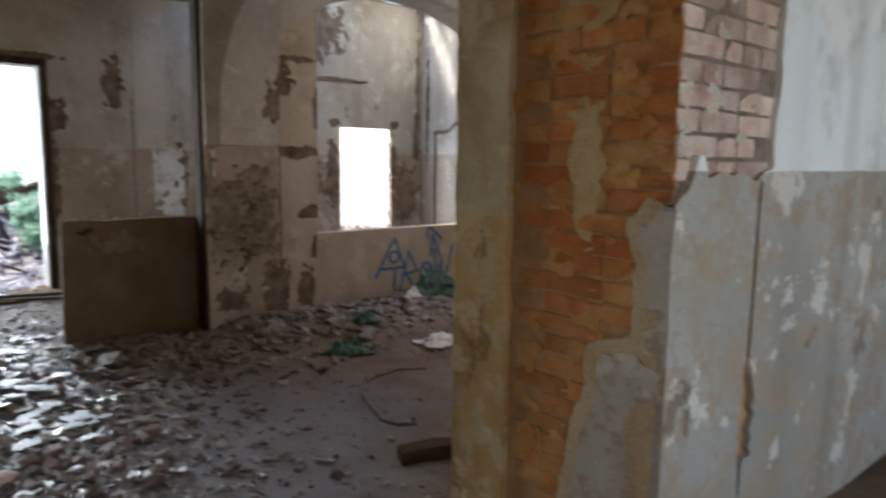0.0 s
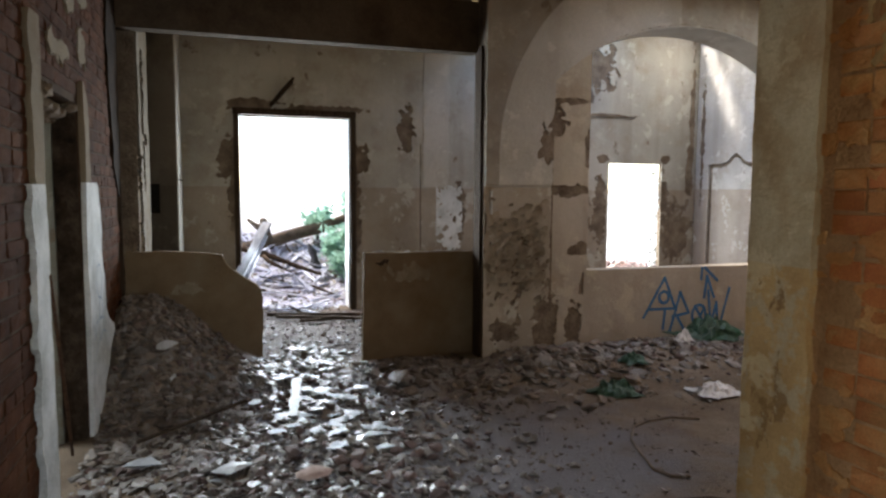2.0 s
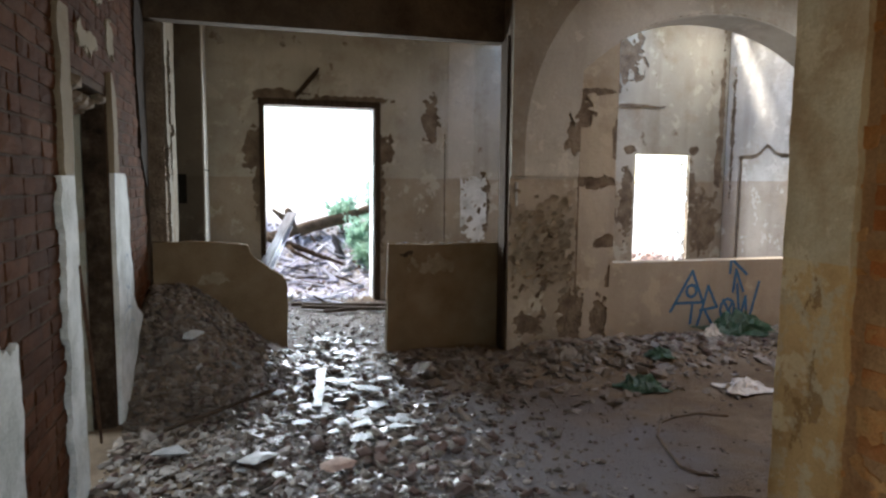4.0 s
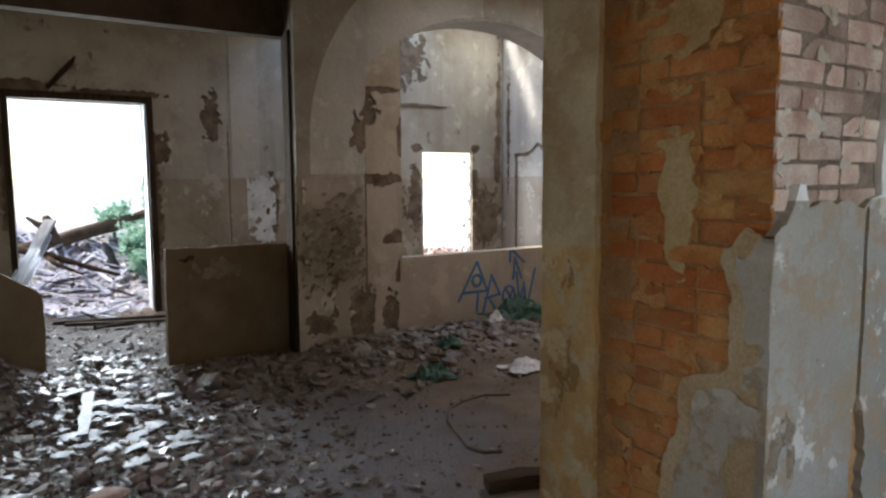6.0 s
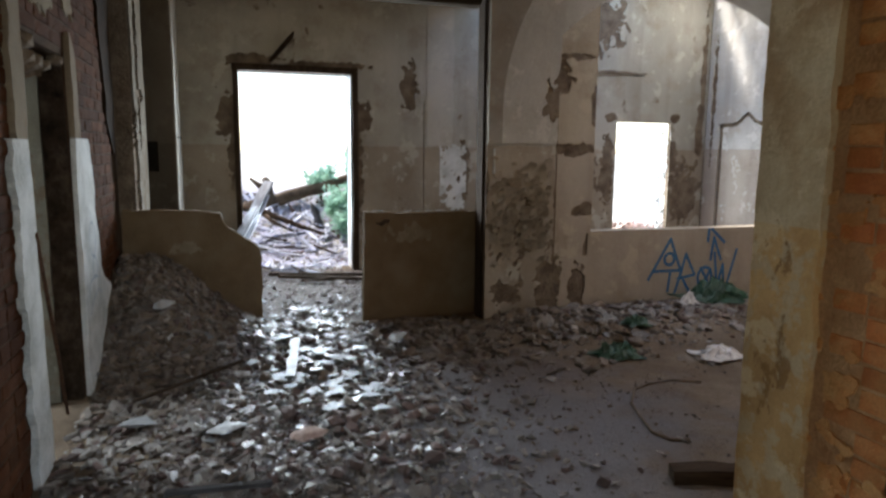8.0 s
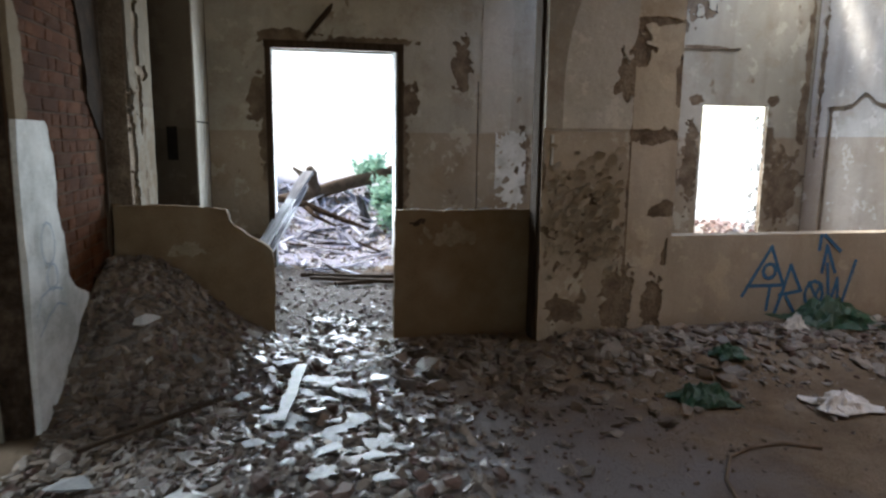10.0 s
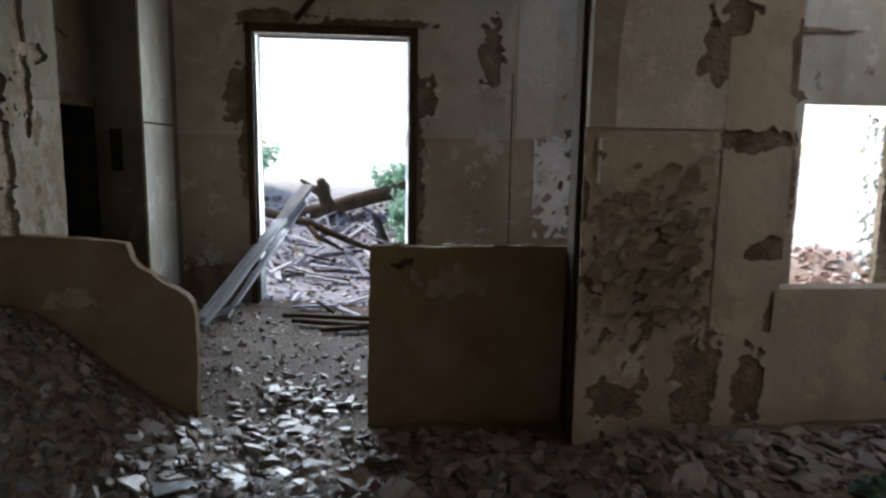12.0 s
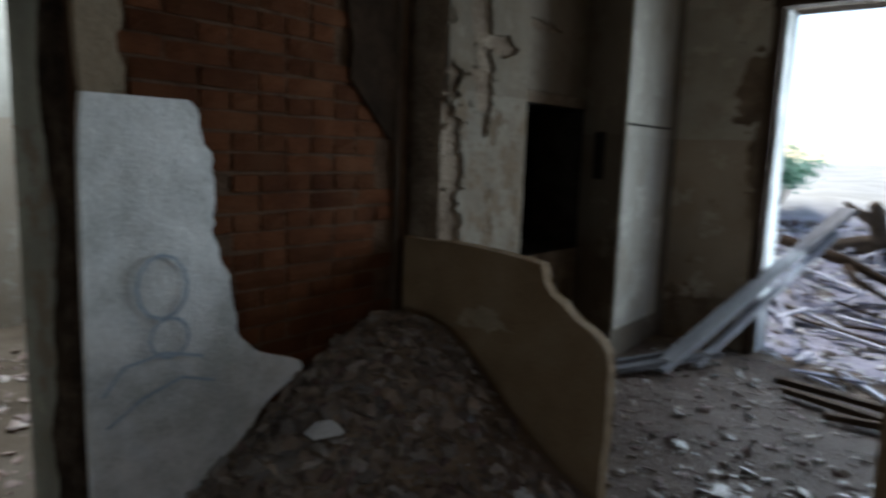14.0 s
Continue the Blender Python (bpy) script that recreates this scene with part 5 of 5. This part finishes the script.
plank("dark_beam", g(2.45, 3.55, 0.03), g(3.0, 3.35, 0.05), 0.10, 0.08, M["wood_dark"], "dark charred beam lying beside the wall end", 411, "beam")
plank("dark_beam", g(-0.1, 5.05, 0.09), g(0.52, 5.35, 0.16), 0.025, 0.02, M["wood_dark"], "dark stick lying on the rubble pile", 412, "stick")
plank("thin_lath", g(0.62, 3.85, 0.05), g(0.18, 3.92, 0.05), 0.03, 0.02, M["wood_grey"], "thin pale lath lying in the rubble", 413, "lath")


def rag(name, mat, at, size, height, seed, label, category):
    """A crumpled sheet."""
    n = 16
    verts = []
    for j in range(n + 1):
        for i in range(n + 1):
            u, v = i / n - 0.5, j / n - 0.5
            fall = max(0.0, 1 - (2 * math.hypot(u, v)) ** 2)
            verts.append((u * size * (1 + 0.5 * fbm(u * 3, v * 3, seed)), v * size * 0.8 * (1 + 0.5 * fbm(v * 3, u * 3, seed + 1)), height * fall * (0.55 + 0.9 * abs(fbm(u * 5, v * 5, seed + 2))) + 0.02))
    faces = [(j * (n + 1) + i, j * (n + 1) + i + 1, (j + 1) * (n + 1) + i + 1, (j + 1) * (n + 1) + i) for j in range(n) for i in range(n)]
    me = bpy.data.meshes.new(name)
    me.from_pydata(verts, [], faces)
    ob = linked(name, me, mat)
    mod = ob.modifiers.new("thickness", "SOLIDIFY")
    mod.thickness = 0.004
    ob.location = at
    return tagged(ob, label, category)


rag("green_rag", M["green_rag"], g(3.25, 5.32), 0.36, 0.12, 3.0, "crumpled dark green plastic rag on the rubble", "rag")
rag("green_rag", M["green_rag"], g(3.75, 5.85), 0.26, 0.08, 6.0, "crumpled dark green plastic rag on the rubble", "rag")
rag("green_rag", M["green_rag"], g(4.95, 6.3), 0.62, 0.20, 9.0, "green plastic sheet heaped against the parapet", "rag")
rag("white_bag", M["white_bag"], g(4.02, 5.12), 0.34, 0.10, 12.0, "crumpled white plastic bag on the floor", "bag")
rag("white_bag", M["white_bag"], g(4.55, 6.2), 0.16, 0.12, 15.0, "small white plastic scrap on the rubble", "bag")

hose = bmesh.new()
tube(hose, [g(x, y, 0.010) for x, y in ((3.5, 4.67), (3.32, 4.73), (3.12, 4.72), (2.96, 4.64), (2.82, 4.46), (2.74, 4.24), (2.68, 4.03), (2.72, 3.92), (2.80, 3.87))], [0.009, 0.010, 0.008, 0.009, 0.010, 0.008, 0.009, 0.010, 0.007], 8, 0.5, 3)
tagged(part("old_cable", hose, M["hose"], smooth=True), "stiff brown cable curling over the dirt floor", "cable")
bm = bmesh.new()
tube(bm, [(0.95, 9.585, 2.60), (1.10, 9.56, 2.78), (1.2, 9.55, 2.90), (1.24, 9.55, 2.96)], [0.022, 0.03, 0.026, 0.012], 7, 0.4, 3)
tagged(part("hanging_splinter", bm, M["wood_dark"], smooth=True), "dark timber splinter sticking up from the door lintel", "splinter", kind="structure")
bm = bmesh.new()
tube(bm, [(LEFT + 0.01, 4.50, 1.15), (LEFT + 0.0, 4.62, 0.9), (LEFT - 0.01, 4.80, 0.5), (LEFT - 0.02, 4.95, 0.1)], [0.009, 0.010, 0.010, 0.009], 8, 0.2, 3)
tagged(part("leaning_pole", bm, M["iron"], smooth=True), "rusty iron bar leaning in the side doorway", "bar")


# ---- bricks, laid last ----
def brick_mesh(name, w, h, d, seed):
    """A worn brick with its face towards -y; origin at the middle of its back."""
    rnd = random.Random(seed)
    bm = bmesh.new()
    nx, nz = (5, 3) if w > 0.15 else (3, 3)
    front, rear = {}, {}
    for i in range(nx):
        for k in range(nz):
            rim = i in (0, nx - 1) or k in (0, nz - 1)
            corner = i in (0, nx - 1) and k in (0, nz - 1)
            x, z = (i / (nx - 1) - 0.5) * w, (k / (nz - 1) - 0.5) * h
            if rim:
                rear[i, k] = bm.verts.new((x, 0, z))
                pull = rnd.uniform(0.90, 1.0) - (0.05 if corner else 0)
                front[i, k] = bm.verts.new((x * (1 - (1 - pull) * h / w * 1.5), -d * rnd.uniform(0.35, 0.85), z * pull))
            else:
                front[i, k] = bm.verts.new((x, -d * rnd.uniform(0.85, 1.25), z + rnd.uniform(-0.006, 0.006)))
    for i in range(nx - 1):
        for k in range(nz - 1):
            bm.faces.new((front[i, k], front[i + 1, k], front[i + 1, k + 1], front[i, k + 1]))
    border = [(i, 0) for i in range(nx)] + [(nx - 1, k) for k in range(1, nz)] + [(i, nz - 1) for i in range(nx - 2, -1, -1)] + [(0, k) for k in range(nz - 2, 0, -1)]
    for p, q in zip(border, border[1:] + border[:1]):
        bm.faces.new((front[p], rear[p], rear[q], front[q]))
    bmesh.ops.recalc_face_normals(bm, faces=bm.faces)
    me = bpy.data.meshes.new(name)
    bm.to_mesh(me)
    bm.free()
    return me


COURSE = 0.075
BRICKS = {n: [brick_mesh("brick", w, 0.066, 0.009, k + 10 * n) for k in range(5)] for n, w in enumerate((0.241, 0.117))}
SINGLES = {}


def lay_bricks(parent, us, vs, place, turn, mat, keep, nearest, seed, parity=0):
    """Courses of stretchers and headers; those in the stretch that nearest() picks are pieces, the rest one joined part."""
    rnd = random.Random(seed)
    rest, rest_faces, row, v = [], [], 0, vs[0] + COURSE / 2
    meshes = SINGLES.setdefault(mat.name, {n: [m.copy() for m in ms] for n, ms in BRICKS.items()})
    while v < vs[1]:
        u, first = us[0], True
        while u < us[1]:
            n = (row + parity) % 2 if first else 1 if (row % 2 and rnd.random() < 0.7) or rnd.random() < 0.2 else 0
            first = False
            w = (0.25, 0.125)[n]
            c = u + w / 2
            if c < us[1] - w * 0.35 and keep(c, v, w):
                k = rnd.randrange(5)
                m = Matrix.Translation(place(c, v + rnd.uniform(-0.003, 0.003), rnd.uniform(-0.003, 0.003))) @ turn @ Euler((rnd.gauss(0, 0.02), rnd.gauss(0, 0.008), rnd.gauss(0, 0.012))).to_matrix().to_4x4()
                if nearest(c, v):
                    ob = linked("brick", meshes[n][k], mat, parent)
                    ob.matrix_basis = m
                else:
                    me, start = meshes[n][k], len(rest)
                    rest += [tuple(m @ q.co) for q in me.vertices]
                    rest_faces += [tuple(start + i for i in p.vertices) for p in me.polygons]
            u += w
        row, v = row + 1, v + COURSE
    if rest:
        me = bpy.data.meshes.new("far_bricks")
        me.from_pydata(rest, [], rest_faces)
        linked("far_bricks", me, mat, parent)["kind"] = "stuff"


TO_NX = Matrix.Rotation(-math.pi / 2, 4, "Z")
TO_PX = Matrix.Rotation(math.pi / 2, 4, "Z")
lay_bricks(wall_near, (2.058, 2.74), (0.0, TOP - 0.05), lambda u, v, d: (2.37 - d, u, v), TO_NX, M["brick"], lambda u, v, w: low_field(u, v) < 0.3, lambda u, v: v < 2.6, 1)
# Dusty pink bricks; their paleness also carries the daylight on this face.
lay_bricks(wall_near, (2.36, 3.05), (1.3, TOP - 0.05), lambda u, v, d: (u, 2.07 - d, v), Matrix(), M["brick_dusty"], lambda u, v, w: face_field(u, v) < 0.2, lambda u, v: v < 2.6, 2, 1)
lay_bricks(wall_left, (1.6, 6.86), (0.0, TOP - 0.05), lambda u, v, d: (LEFT - 0.02 + d, u, v), TO_PX, M["brick_dimmed"],
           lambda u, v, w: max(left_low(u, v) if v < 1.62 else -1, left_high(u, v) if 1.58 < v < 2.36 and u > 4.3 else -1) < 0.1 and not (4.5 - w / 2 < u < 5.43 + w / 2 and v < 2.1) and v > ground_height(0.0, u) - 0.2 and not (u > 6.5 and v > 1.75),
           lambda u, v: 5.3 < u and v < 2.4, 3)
